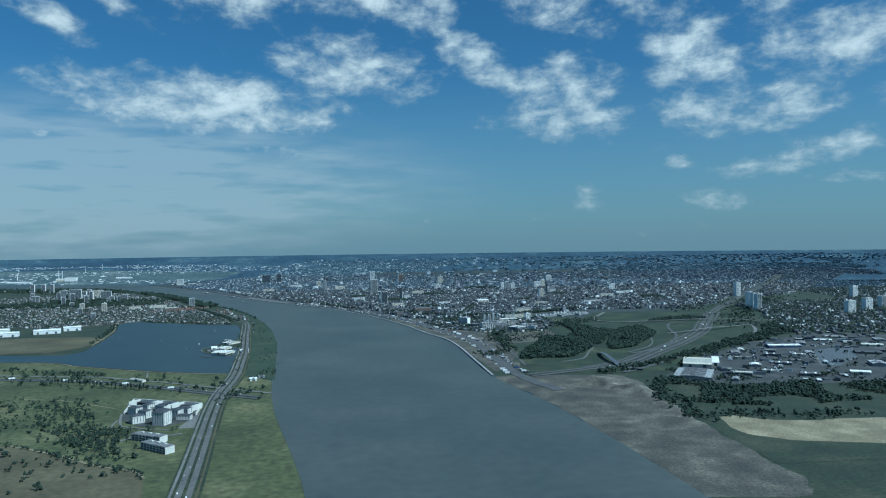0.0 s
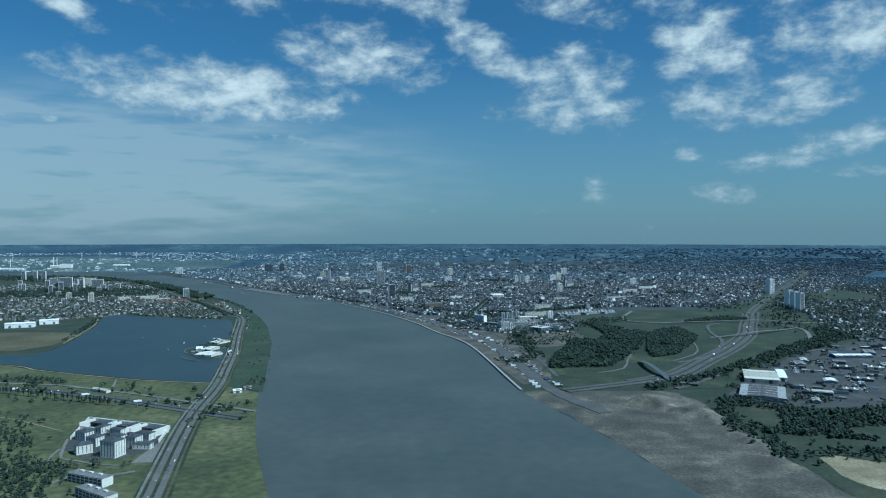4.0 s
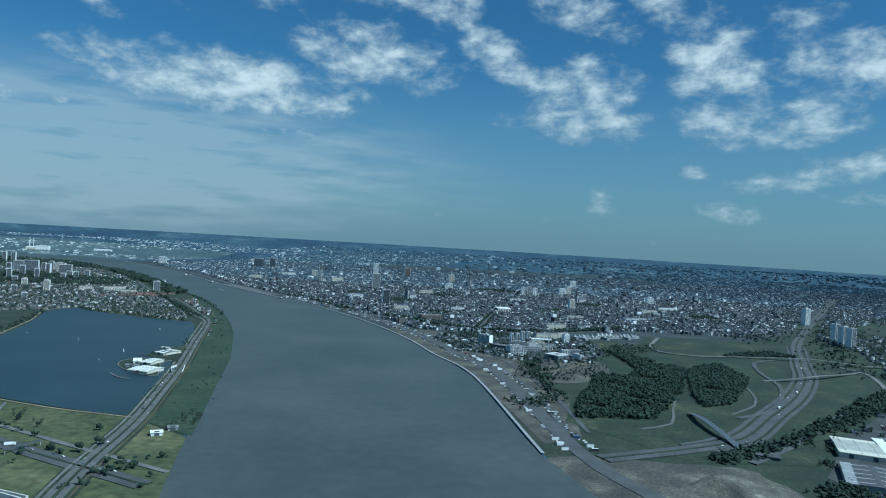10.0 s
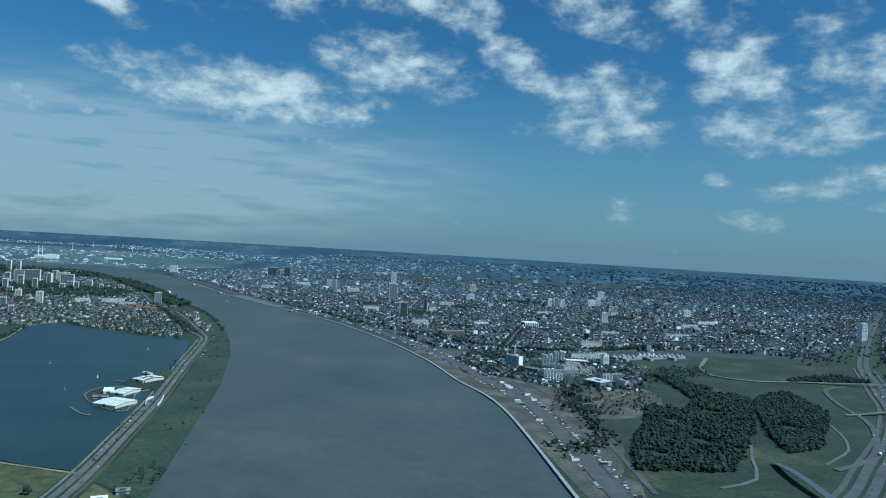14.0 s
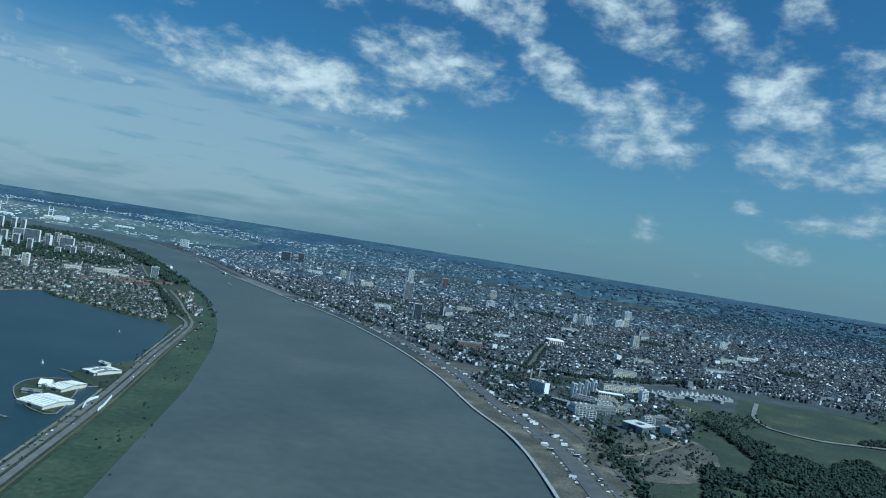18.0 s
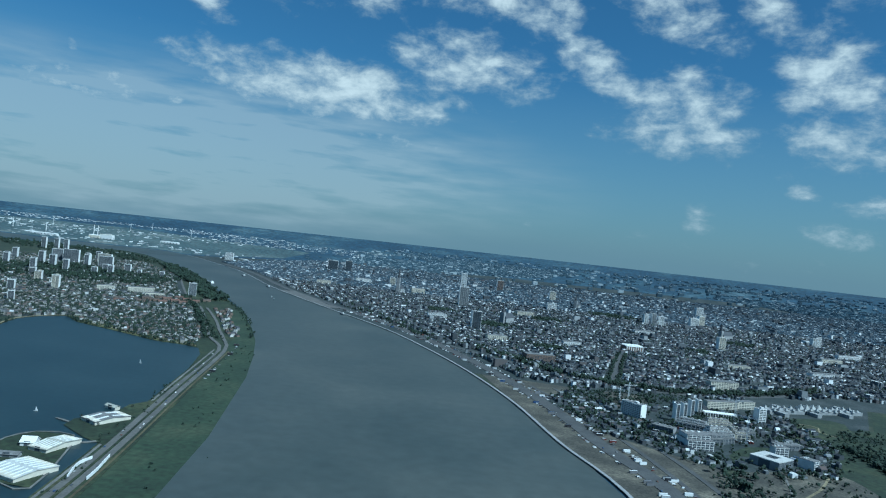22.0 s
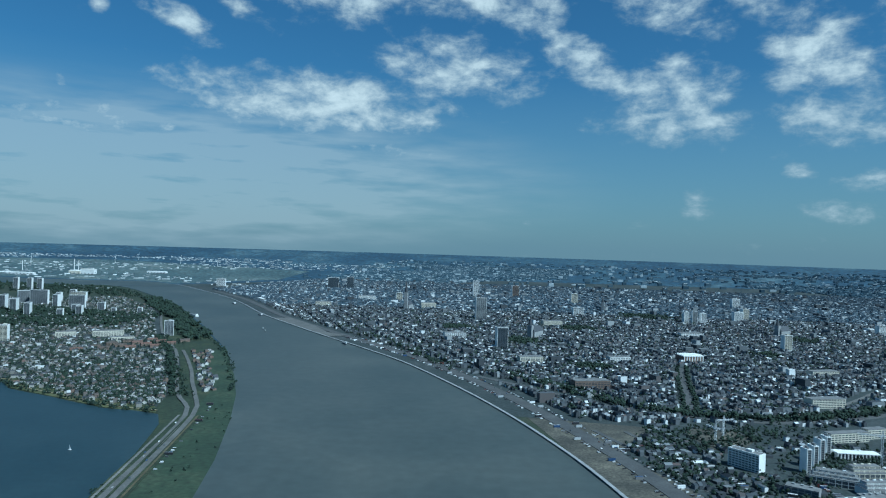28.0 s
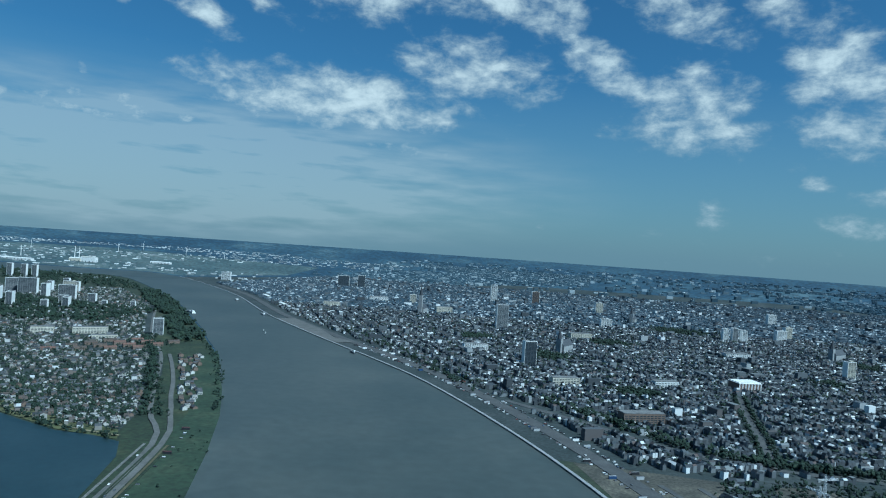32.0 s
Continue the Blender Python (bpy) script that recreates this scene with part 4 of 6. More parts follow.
def hip_bm(w, d, h, rise, over=.4):
    bm = bmesh.new()
    a, b = w / 2 + over, d / 2 + over
    k = max(.5, a - b)
    v = [bm.verts.new(p) for p in ((-a, -b, h), (a, -b, h), (a, b, h), (-a, b, h), (-k, 0, h + rise), (k, 0, h + rise))]
    for f in ((0, 1, 5, 4), (1, 2, 5), (2, 3, 4, 5), (3, 0, 4), (3, 2, 1, 0)):
        bm.faces.new([v[i] for i in f])
    return bm


def house_wall_bm(w, d, h, rise):
    """Walls with both gables."""
    bm = bmesh.new()
    prof = [(-d / 2, -.5), (-d / 2, h), (0, h + rise - .4), (d / 2, h), (d / 2, -.5)]
    e = [[bm.verts.new((sx * w / 2, y, z)) for y, z in prof] for sx in (-1, 1)]
    for i in range(5):
        j = (i + 1) % 5
        bm.faces.new((e[0][i], e[0][j], e[1][j], e[1][i]))
    bm.faces.new(e[0][::-1])
    bm.faces.new(e[1])
    bmesh.ops.recalc_face_normals(bm, faces=bm.faces[:])
    return bm


def estate_block(x, y, w, d, h, ang, court=False):
    """White walls with slim window strips; a low slate roof, or four slated wings round a court."""
    b = thing("residential_block", x, y, ang, "white walled court with dark slate lean-to roofs" if court else "white rendered residential block with a dark slate roof", "apartment block", "white housing estate")
    if court:
        for sx, sy, ox, oy in ((w, 1.0, 0, d / 2), (1.0, d, -w / 2, 0), (1.0, d, w / 2, 0), (w, 1.0, 0, -d / 2)):
            box_part("court_wall", sx, sy, -.5, h * (.55 if oy < 0 else 1), M_ESTATE, b, ox, oy)
        part("lean_to_roof", box_bm(w - 1.2, d * .34, h * .5, h * .62, 0, d * .3), M_SLATE, b, "dark slate lean-to roof")
        part("side_roof", box_bm(w * .22, d - 1.2, h * .48, h * .6, w * .36, 0), M_SLATE, b, "dark slate lean-to roof")
        return
    box_part("wall", w, d, -1, h, M_ESTATE, b)
    part("roof", hip_bm(w, d, h, min(w, d) * .2), M_SLATE, b, "dark slate hipped roof")
    for oy in (-1, 1):
        n = max(2, int(w / 2.6))
        for k in range(n):
            box_part("window", .45, .2, 1.0, h - .7, M_GLASS, b, -w / 2 + (k + .5) * w / n, oy * d / 2, "slim dark window strip")
    for ox in (-1, 1):
        n = max(1, int(d / 3))
        for k in range(n):
            box_part("window", .2, .45, 1.0, h - .7, M_GLASS, b, ox * w / 2, -d / 2 + (k + .5) * d / n, "slim dark window strip")


for e in [(-262, 812, 12, 9, 7, -30), (-247, 772, 12, 10, 7.5, 35), (-246, 793, 11, 9, 7.5, -25), (-220, 762, 14, 12, 13, -22), (-212, 786, 10, 9, 9, -22), (-230, 800, 13, 7, 6.5, -25), (-210, 808, 15, 8, 6, -25),
          (-203, 780, 15, 6, 4.5, -10), (-238, 822, 12, 6, 6, -25), (-254, 832, 7, 12, 6, -25), (-229, 836, 6, 10, 6, -25)]:
    estate_block(*e)
for e in [(-264, 846, 26, 18, 6, -27), (-238, 834, 22, 18, 6, -27), (-212, 824, 24, 20, 6, -27)]:
    estate_block(*e, court=True)


def garden_wall(points):
    b = thing("estate_wall", *points[0], 0, "white rendered boundary wall round the housing estate", "wall")
    for (ax, ay), (bx, by) in zip(points[:-1], points[1:]):
        ln = math.hypot(bx - ax, by - ay)
        o = box_part("wall_panel", ln, .8, -.5, 2.6, M_ESTATE, b)
        o.matrix_local = pose((ax + bx) / 2 - points[0][0], (ay + by) / 2 - points[0][1], 0, 0, 0, math.degrees(math.atan2(by - ay, bx - ax)))


garden_wall([(-273, 810), (-285, 878), (-240, 858), (-199, 840), (-195, 795)])
sheet("estate_court", [(-273, 812), (-283, 876), (-201, 838), (-193, 776), (-212, 750), (-240, 755), (-268, 785)], 0.05, M_YARD)
ribbon("estate_path", [(-276, 812), (-268, 785), (-258, 758), (-242, 750), (-228, 742), (-206, 736)], 2.4, 0.3, M_PAVE)
ribbon("estate_drive", [(-240, 700), (-228, 722), (-206, 714), (-190, 722)], 3.0, 0.3, M_PAVE)
FIELD_EDGE = [(-335, 700), (-278, 664), (-259, 649), (-239, 632), (-218, 620), (-194, 607), (-183, 589)]
sheet("ploughed_field", FIELD_EDGE + [(-158, 500), (-150, 420), (-300, 330), (-560, 380), (-520, 640)], 0.03, M_PLOUGH)
ribbon("field_bank", FIELD_EDGE, 2.6, 0.35, M_SAND)
sheet("estate_forecourt", [(-200, 742), (-194, 806), (-186, 806), (-182, 742)], 0.06, M_PAVE)
ribbon("estate_turning", [(-270, 783), (-268, 762), (-262, 746), (-254, 738)], 1.8, 0.3, M_PAVE)
ribbon("meadow_track", [(-420, 905), (-372, 893), (-330, 866), (-292, 838)], 1.6, 0.2, M_SAND)


def shed(x, y, w, d, h, ang, wall, roof, label, lights=0, light_mat=None, rise=1.2, slim=.2, cat="warehouse", group="warehouses"):
    b = thing("warehouse", x, y, ang, label, cat, group)
    part("wall", house_wall_bm(w, d, h, rise), wall, b)
    part("roof", gable_bm(w, d, h, rise, .5), roof, b)
    for k in range(lights):
        ox = -w / 2 + (k + .5) * w / lights
        for sy in (-1, 1):
            o = box_part("roof_light", w / lights * slim, d * .4, -.12, .18, light_mat or M_ROOFWHITE, b)
            o.matrix_local = pose(ox, sy * d * .25, h + rise * .5, -sy * math.degrees(math.atan2(rise + .25, d / 2)), 0, 0)
    for k in range(max(1, int(w / 14))):
        box_part("loading_door", 4, .3, 0, 4, M_DARKC, b, -w / 2 + (k + .5) * w / max(1, int(w / 14)), -d / 2)
    return b


shed(458, 1008, 38, 60, 5, -26, M_CREAM, M_ROOFCREAM, "large warehouse with pale cream sheet roof", 3, M_FELTPALE, slim=.06)
shed(488, 1014, 9, 58, 5, -26, M_WHITE, M_ROOFWHITE, "narrow white-roofed annexe beside the warehouse", 0)
shed(412, 922, 64, 46, 4.5, 60, M_GREYC, M_ROOFDARK, "warehouse with dark roof and pale light strips", 5, M_FELTPALE, slim=.09)
shed(671, 1142, 54, 18, 4, -4, M_BLUE, M_ROOFWHITE, "showroom hall with white roof and blue front", 3)
r_ = random.Random(5)
WORK_SHEDS = [(560, 1090, 34, 16), (600, 1060, 26, 14), (545, 1040, 30, 12), (585, 1120, 30, 12), (620, 1095, 20, 12), (640, 1050, 24, 14), (530, 980, 22, 18), (575, 985, 28, 14), (610, 1010, 20, 12), (670, 1070, 30, 14),
              (480, 920, 26, 16), (520, 930, 20, 12), (720, 1170, 40, 18), (780, 1200, 36, 18), (830, 1240, 40, 20), (700, 960, 40, 24), (760, 1060, 46, 26), (820, 1130, 40, 24), (880, 1190, 40, 20), (560, 900, 30, 14), (630, 900, 30, 16), (450, 885, 22, 10), (352, 978, 30, 6)]
for i, (x, y, w, d) in enumerate(WORK_SHEDS):
    w, d = w * .78, d * .78
    roof = (M_ROOFGREY, M_ROOFDARK, M_ROOFDARK, M_ROOFCREAM, M_ROOFGREY, M_ROOFGREY, M_ROOFWHITE)[i % 7]
    shed(x, y, w, d, r_.uniform(2.4, 4), (-26 if i % 3 else 64) + r_.uniform(-4, 4), (M_GREYC, M_DARKC, M_CREAM)[i % 3], roof, {"roof_felt": "works building with grey felt roof", "white_roof_sheet": "works building with white sheet roof", "dark_roof": "works building with dark roof", "cream_roof_sheet": "works building with pale cream roof"}[roof.name], 2 if i % 2 else 0)
for x, y, w, d, a in [(-700, 1600, 50, 24, 20), (-760, 1560, 40, 24, 20), (-670, 1650, 34, 20, 25), (-820, 1620, 60, 30, 20), (-790, 1500, 36, 18, 10), (-900, 1560, 60, 26, 15)]:
    shed(x, y, w, d, 8, a, M_WHITE, M_ROOFWHITE, "white warehouse west of the lake", 2)
shed(-321, 1002, 24, 6, 3, -32, M_CREAM, M_ROOFCREAM, "long low pale barn on the lakeside meadow", 0, cat="barn")
shed(-168, 985, 9, 6, 3, 20, M_WHITE, M_ROOFWHITE, "small white shed near the dyke road", 0, cat="shed")
shed(-160, 1002, 8, 5, 2.6, 20, M_GREYC, M_ROOFGREY, "small grey shed near the dyke road", 0, cat="shed")
for x, y, w, d, a in [(-562, 2835, 60, 10, -60), (-500, 2720, 40, 9, -60), (-660, 3020, 60, 10, -60), (-350, 2460, 30, 8, -62)]:
    shed(x + 26, y, w, d, 6, a, M_GREYC, M_ROOFWHITE if w > 50 else M_ROOFGREY, "long quay shed along the river", 3)
# far works across the river bend
shed(-1744, 4162, 60, 30, 20, 5, M_WHITE, M_ROOFCREAM, "huge pale industrial hall near the far river bend", 0, rise=3)
shed(-1810, 4180, 50, 26, 12, 5, M_CREAM, M_ROOFWHITE, "pale industrial hall near the far river bend", 0, rise=3)
shed(-1944, 3985, 120, 22, 7, 4, M_WHITE, M_ROOFWHITE, "long white warehouse far across the river", 0, rise=2)
shed(-1560, 4460, 90, 26, 7, 4, M_WHITE, M_ROOFWHITE, "long white warehouse far across the river", 0, rise=2)


def chimney(x, y, h, r):
    b = thing("chimney", x, y, 0, "tall slender pale industrial chimney", "chimney", "works chimneys")
    bm = bmesh.new()
    bmesh.ops.create_cone(bm, cap_ends=True, segments=12, radius1=r, radius2=r * .6, depth=h, matrix=Matrix.Translation((0, 0, h / 2)))
    part("shaft", bm, M_WHITE, b)
    bm = bmesh.new()
    bmesh.ops.create_cone(bm, cap_ends=True, segments=12, radius1=r * .66, radius2=r * .66, depth=h * .05, matrix=Matrix.Translation((0, 0, h * .97)))
    part("rim", bm, M_ROOFRED, b, "red painted rim")


for c_ in [(-1880, 4300, 62, 2), (-1865, 4310, 58, 2), (-2120, 4300, 48, 1.8), (-2350, 4400, 50, 1.8)]:
    chimney(*c_)


def turbine(x, y, h):
    b = thing("wind_turbine", x, y, 0, "distant white three-bladed wind turbine", "wind turbine", "wind turbines")
    bm = bmesh.new()
    bmesh.ops.create_cone(bm, cap_ends=True, segments=10, radius1=1.3, radius2=.8, depth=h, matrix=Matrix.Translation((0, 0, h / 2)))
    part("mast", bm, M_WHITE, b)
    hub = box_part("nacelle", 2, 4.5, h - 1, h + 1.2, M_WHITE, b)
    for k in range(3):
        bm = bmesh.new()
        bmesh.ops.create_cone(bm, cap_ends=True, segments=6, radius1=.9, radius2=.2, depth=h * .5, matrix=Matrix.Translation((0, 0, h * .25)))
        part("blade", bm, M_WHITE, b).matrix_local = pose(0, -2.6, h, 0, 120 * k + 20, 0)


for x, y in [(-2600, 5200), (-2300, 5600), (-2000, 5900), (-3000, 4900), (-2500, 6400), (-1650, 5600)]:
    turbine(x, y, 40)


def courthouse():
    b = thing("courthouse", 456, 1738, 22, "law courts with rows of pointed pale sail-like roofs", "courthouse")
    box_part("base", 156, 16, -1, 4, M_GREYC, b)
    box_part("entrance_hall", 20, 20, -1, 4.6, M_GLASS, b, -10)
    for k in range(6):
        box_part("wing", 7, 26, -1, 4, M_GREYC, b, -67 + k * 26.5, 12 if k % 2 else -11)

    def sail(w, d, h):
        bm = bmesh.new()
        v = [bm.verts.new(p) for p in ((-w / 2, -d / 2, 0), (w / 2, -d / 2, 0), (w / 2, d / 2, 0), (-w / 2, d / 2, 0), (-w * .42, -d * .46, h))]
        for f in ((0, 1, 4), (1, 2, 4), (2, 3, 4), (3, 0, 4), (3, 2, 1, 0)):
            bm.faces.new([v[i] for i in f])
        return bm
    n = 0
    for k in range(15):
        for row in (-1, 0, 1):
            if row == 0 and k not in (5, 6, 7, 8):
                continue
            big = 1.9 if row == 0 else 1.0
            o = part("roof_sail", sail(4.2 * big, 5.4 * big, 3.8 * big), M_FELTPALE, b, "pointed white metal roof")
            o.location = (-71 + k * 10.1, row * 7 + (n % 3), 4.1 + (row == 0) * .6)
            n += 1


courthouse()


def event_hall():
    b = thing("event_hall", 322, 2165, 12, "large hall with bright white ribbed roof among the houses", "hall")
    box_part("wall", 34, 27, -1, 9, M_BRICK, b)
    for k in range(8):
        box_part("pilaster", 1.4, .5, 0, 9, M_WHITE, b, -16 + k * 4.57, -13.6)
    box_part("roof", 35, 28, 9, 9.8, M_ROOFWHITE, b)
    for k in range(4):
        box_part("roof_rib", 33, 3, 9.8, 11.2, M_ROOFWHITE, b, 0, -10 + k * 6.6)


event_hall()


def crane(x, y, h, ang, reach=38):
    b = thing("tower_crane", x, y, ang, "pale lattice tower crane over the building site", "crane", "tower cranes")

    def lattice(name, ln, s, m, seg=2.6):
        bm = bmesh.new()
        for sx in (-1, 1):
            for sy in (-1, 1):
                bmesh.ops.create_cube(bm, size=1, matrix=Matrix.Translation((sx * s / 2, sy * s / 2, ln / 2)) @ Matrix.Diagonal((.2, .2, ln, 1)))
        k = 0
        while k * seg < ln - seg:
            for q in (0, 90, 180, 270):
                bmesh.ops.create_cube(bm, size=1, matrix=pose(0, 0, 0, 0, 0, q) @ pose(0, s / 2, (k + .5) * seg, 0, 45 if k % 2 else -45, 0) @ Matrix.Diagonal((.11, .11, seg * 1.3, 1)))
            k += 1
        part(name, bm, M_STEEL, b).matrix_local = m
    lattice("mast", h, 1.2, Matrix.Identity(4))
    lattice("jib", reach, .9, pose(0, 0, h, 0, 90, 0))
    lattice("counter_jib", 7, .9, pose(0, 0, h, 0, -90, 0))
    lattice("top_mast", 4, .8, pose(0, 0, h, 0, 0, 0))
    box_part("counterweight", 1.8, 1.2, h - 1.6, h - .3, M_GREYC, b, -6.4)
    box_part("cab", 1.2, 1.1, h - 1.9, h - .4, M_WHITE, b, 1, 1)


crane(288, 1522, 28, 150, 14)
crane(312, 1618, 26, 160, 18)
crane(212, 1700, 15, 20, 12)
crane(195, 1672, 14, 120, 11)


def quarter_block(x, y, w, d, h, ang, wall, label, hole=True):
    """A courtyard building of four wings with window rows."""
    b = thing("courtyard_block", x, y, ang, label, "apartment block", "new quarter blocks")
    t = 8 if hole else d
    h = h * .72
    wings = [(w, t, 0, -d / 2 + t / 2), (w, t, 0, d / 2 - t / 2), (t, d - 2 * t, -w / 2 + t / 2, 0), (t, d - 2 * t, w / 2 - t / 2, 0)] if hole else [(w, d, 0, 0)]
    for sx, sy, ox, oy in wings:
        wing = box_part("wing", sx * .98, sy * .98, -1, h, wall, b, ox, oy)
        box_part("roof", sx, sy, h, h + .6, M_ROOFGREY, wing, ox, oy)
        for k in range(int(h / 2.0)):
            box_part("window_band", sx * .99, sy * .99, k * 2.0 + .6, k * 2.0 + 1.5, M_GLASS, wing, ox, oy)
        for k in range(int(max(sx, sy) / 4) + 1):
            a, c = (sx, sy) if sx > sy else (sy, sx)
            px = -a / 2 + k * a / max(1, int(a / 4))
            box_part("pier", .9 if sx > sy else sx, sy if sx > sy else .9, 0, h, wall, wing, ox + (px if sx > sy else 0), oy + (0 if sx > sy else px))
    return b


QUARTER = [(100, 1620), (150, 1500), (225, 1430), (330, 1430), (400, 1560), (395, 1680), (150, 1725)]
sheet("quarter_floor", QUARTER, -0.02, M_CITYFLOOR)
sheet("cleared_site", ragged([(207, 1399), (276, 1437), (337, 1450), (350, 1390), (290, 1290), (225, 1270), (186, 1283)], 4, 8), -0.01, M_MUD)
ribbon("site_track", [(205, 1330), (250, 1350), (300, 1400), (330, 1445)], 2.2, 0.2, M_SAND)
ribbon("site_lane", [(230, 1285), (262, 1360), (285, 1430)], 1.8, 0.2, M_PAVE)
sheet("quarter_green", ragged([(250, 1446), (254, 1476), (290, 1516), (318, 1520), (300, 1488), (268, 1478)], 2, 13), 0.03, M_GRASS)
sheet("quarter_park", ragged([(352, 1600), (362, 1640), (400, 1680), (440, 1700), (470, 1690), (440, 1600), (390, 1540), (356, 1560)], 2, 12), 0.03, M_GRASS)
ribbon("quarter_park_path", [(366, 1616), (385, 1642), (404, 1658), (420, 1648), (410, 1625), (430, 1600)], 1.8, 0.2, M_SAND)
ribbon("quarter_street", [(200, 1470), (232, 1530), (232, 1580), (300, 1612), (352, 1602), (330, 1550)], 4, 0.15, M_ROAD)
yards.append(district("quarter_houses", lambda x, y: inside(QUARTER, x, y) & ~near_road(x, y, 3), (90, 1420, 410, 1730), 0.2, (27, 34), "small older houses between the new blocks", 6, fill=.6, tall=.7, width=(3, 6)))
slab_block(195, 1600, 26, 9, 14, -52, M_WHITE, "broad grey apartment slab with pale floor edges", bays=9, cat="apartment block", group="new quarter blocks")
for k in range(4):
    slab_block(240 + k * 13, 1596 + k * 16, 3.2, 9, 19 - (k % 2) * 1.5, 10, M_TOWER, "slim grey tower with white side walls, one of four", bays=1, group="row of four towers")
quarter_block(325, 1698, 44, 9, 12, 18, M_CREAM, "long cream apartment building with window rows", False)
quarter_block(361, 1717, 24, 9, 12, 20, M_CREAM, "shorter cream apartment building with window rows", False)


def arcade(x, y, w, d, h, ang):
    b = thing("arcaded_building", x, y, ang, "low white arcaded building with tall dark openings", "public building", "new quarter blocks")
    box_part("core", w * .96, d * .8, -1, h - .6, M_DARKC, b)
    box_part("roof", w, d, h - .6, h, M_ROOFWHITE, b)
    for k in range(13):
        box_part("column", .7, d, -.5, h - .6, M_WHITE, b, -w / 2 + .4 + k * (w - .8) / 12)


arcade(303, 1640, 36, 12, 6, -2)


def terrace_block(x, y, w, d, h, ang, wall, label, steps=3):
    """Stepped terraces with planted decks and white balcony fronts."""
    b = thing("terraced_block", x, y, ang, label, "apartment block", "new quarter blocks")
    for k in range(steps):
        sw, sd, hh = w * (1 - .12 * k), d * (1 - .26 * k), h * (.4 + .6 * (k + 1) / steps)
        lo = -1 if k == 0 else h * (.4 + .6 * k / steps)
        tier = box_part("tier", sw, sd, lo, hh, M_DARKC, b, 0, d * .1 * k)
        box_part("deck", sw + .3, sd + .3, hh, hh + .35, M_ROOFGREY, tier, 0, d * .1 * k)
        n = max(2, int((hh - max(lo, 0)) / 1.9))
        for i in range(n):
            z = max(lo, 0) + (i + .75) * (hh - max(lo, 0)) / n
            box_part("balcony_band", sw + .5, sd + .5, z, z + .3, wall, tier, 0, d * .1 * k)
        for i in range(3):
            box_part("roof_plant", sw * .1, sd * .2, hh, hh + 1.1, wall, tier, sw * (-.3 + .27 * i), d * .1 * k + sd * .2)
        m = max(3, int(sw / 4))
        for i in range(m + 1):
            box_part("pier", .5, sd + .45, max(lo, -.5), hh, wall, tier, -sw / 2 + i * sw / m, d * .1 * k)


terrace_block(-213, 700, 34, 9, 6, -29, M_ESTATE, "low apartment row with white balcony bands by the estate", 1)
terrace_block(-196, 667, 34, 9, 6, -38, M_ESTATE, "low apartment row with pale balcony bands by the field", 1)
terrace_block(250, 1570, 34, 14, 9, -25, M_WHITE, "terraced grey block with white balcony bands")
terrace_block(283, 1588, 30, 14, 9, 8, M_CREAM, "terraced block with cream balcony bands")
terrace_block(270, 1548, 26, 14, 9, 8, M_WHITE, "terraced courtyard block with white balcony bands")
terrace_block(292, 1556, 14, 24, 8, 8, M_CREAM, "narrow terraced block with cream balcony bands")
terrace_block(228, 1492, 26, 22, 13, 12, M_WHITE, "six-storey block with white columns and pale roof", 2)
terrace_block(250, 1516, 20, 16, 9, 12, M_GREYC, "grey block with pale floor edges", 2)
terrace_block(267, 1524, 18, 10, 8, 30, M_GREYC, "grey block with pale floor edges by the green", 2)
terrace_block(322, 1466, 10, 14, 8, 40, M_WHITE, "white apartment block beyond the square pavilion", 1)
terrace_block(300, 1560, 22, 10, 8, 24, M_GREYC, "grey terraced block among the new quarter", 2)
terrace_block(212, 1540, 22, 10, 6, -35, M_GREYC, "low grey block near the freight yard", 1)
terrace_block(309, 1497, 14, 8, 9, 14, M_WHITE, "white apartment block beside the square pavilion", 1)
terrace_block(330, 1528, 30, 9, 5, 14, M_GREYC, "low grey block beside the park", 1)


def pavilion(x, y, w, h, ang):
    b = thing("courtyard_pavilion", x, y, ang, "square dark glazed building with broad pale roof", "public building", "new quarter blocks")
    t = w * .3
    for sx, sy, ox, oy in ((w, t, 0, -w / 2 + t / 2), (w, t, 0, w / 2 - t / 2), (t, w - 2 * t, -w / 2 + t / 2, 0), (t, w - 2 * t, w / 2 - t / 2, 0)):
        wing = box_part("wing", sx * .94, sy * .94, -1, h - .8, M_DARKC, b, ox, oy)
        box_part("roof", sx, sy, h - .8, h, M_FELTPALE, wing, ox, oy)
    for k in range(12):
        box_part("fin", .3, w * .99, 0, h - .8, M_GREYC, b, -w * .48 + k * w * .0873)


pavilion(286, 1460, 27, 8, 40)
quarter_block(-652, 2202, 48, 12, 13, 30, M_CREAM, "long cream apartment row with pitched surroundings", False)
quarter_block(-708, 2170, 30, 11, 13, 30, M_CREAM, "cream apartment row among the garden houses", False)
quarter_block(-600, 2150, 34, 10, 10, 32, M_CREAM, "low cream apartment row beside the red roofs", False)
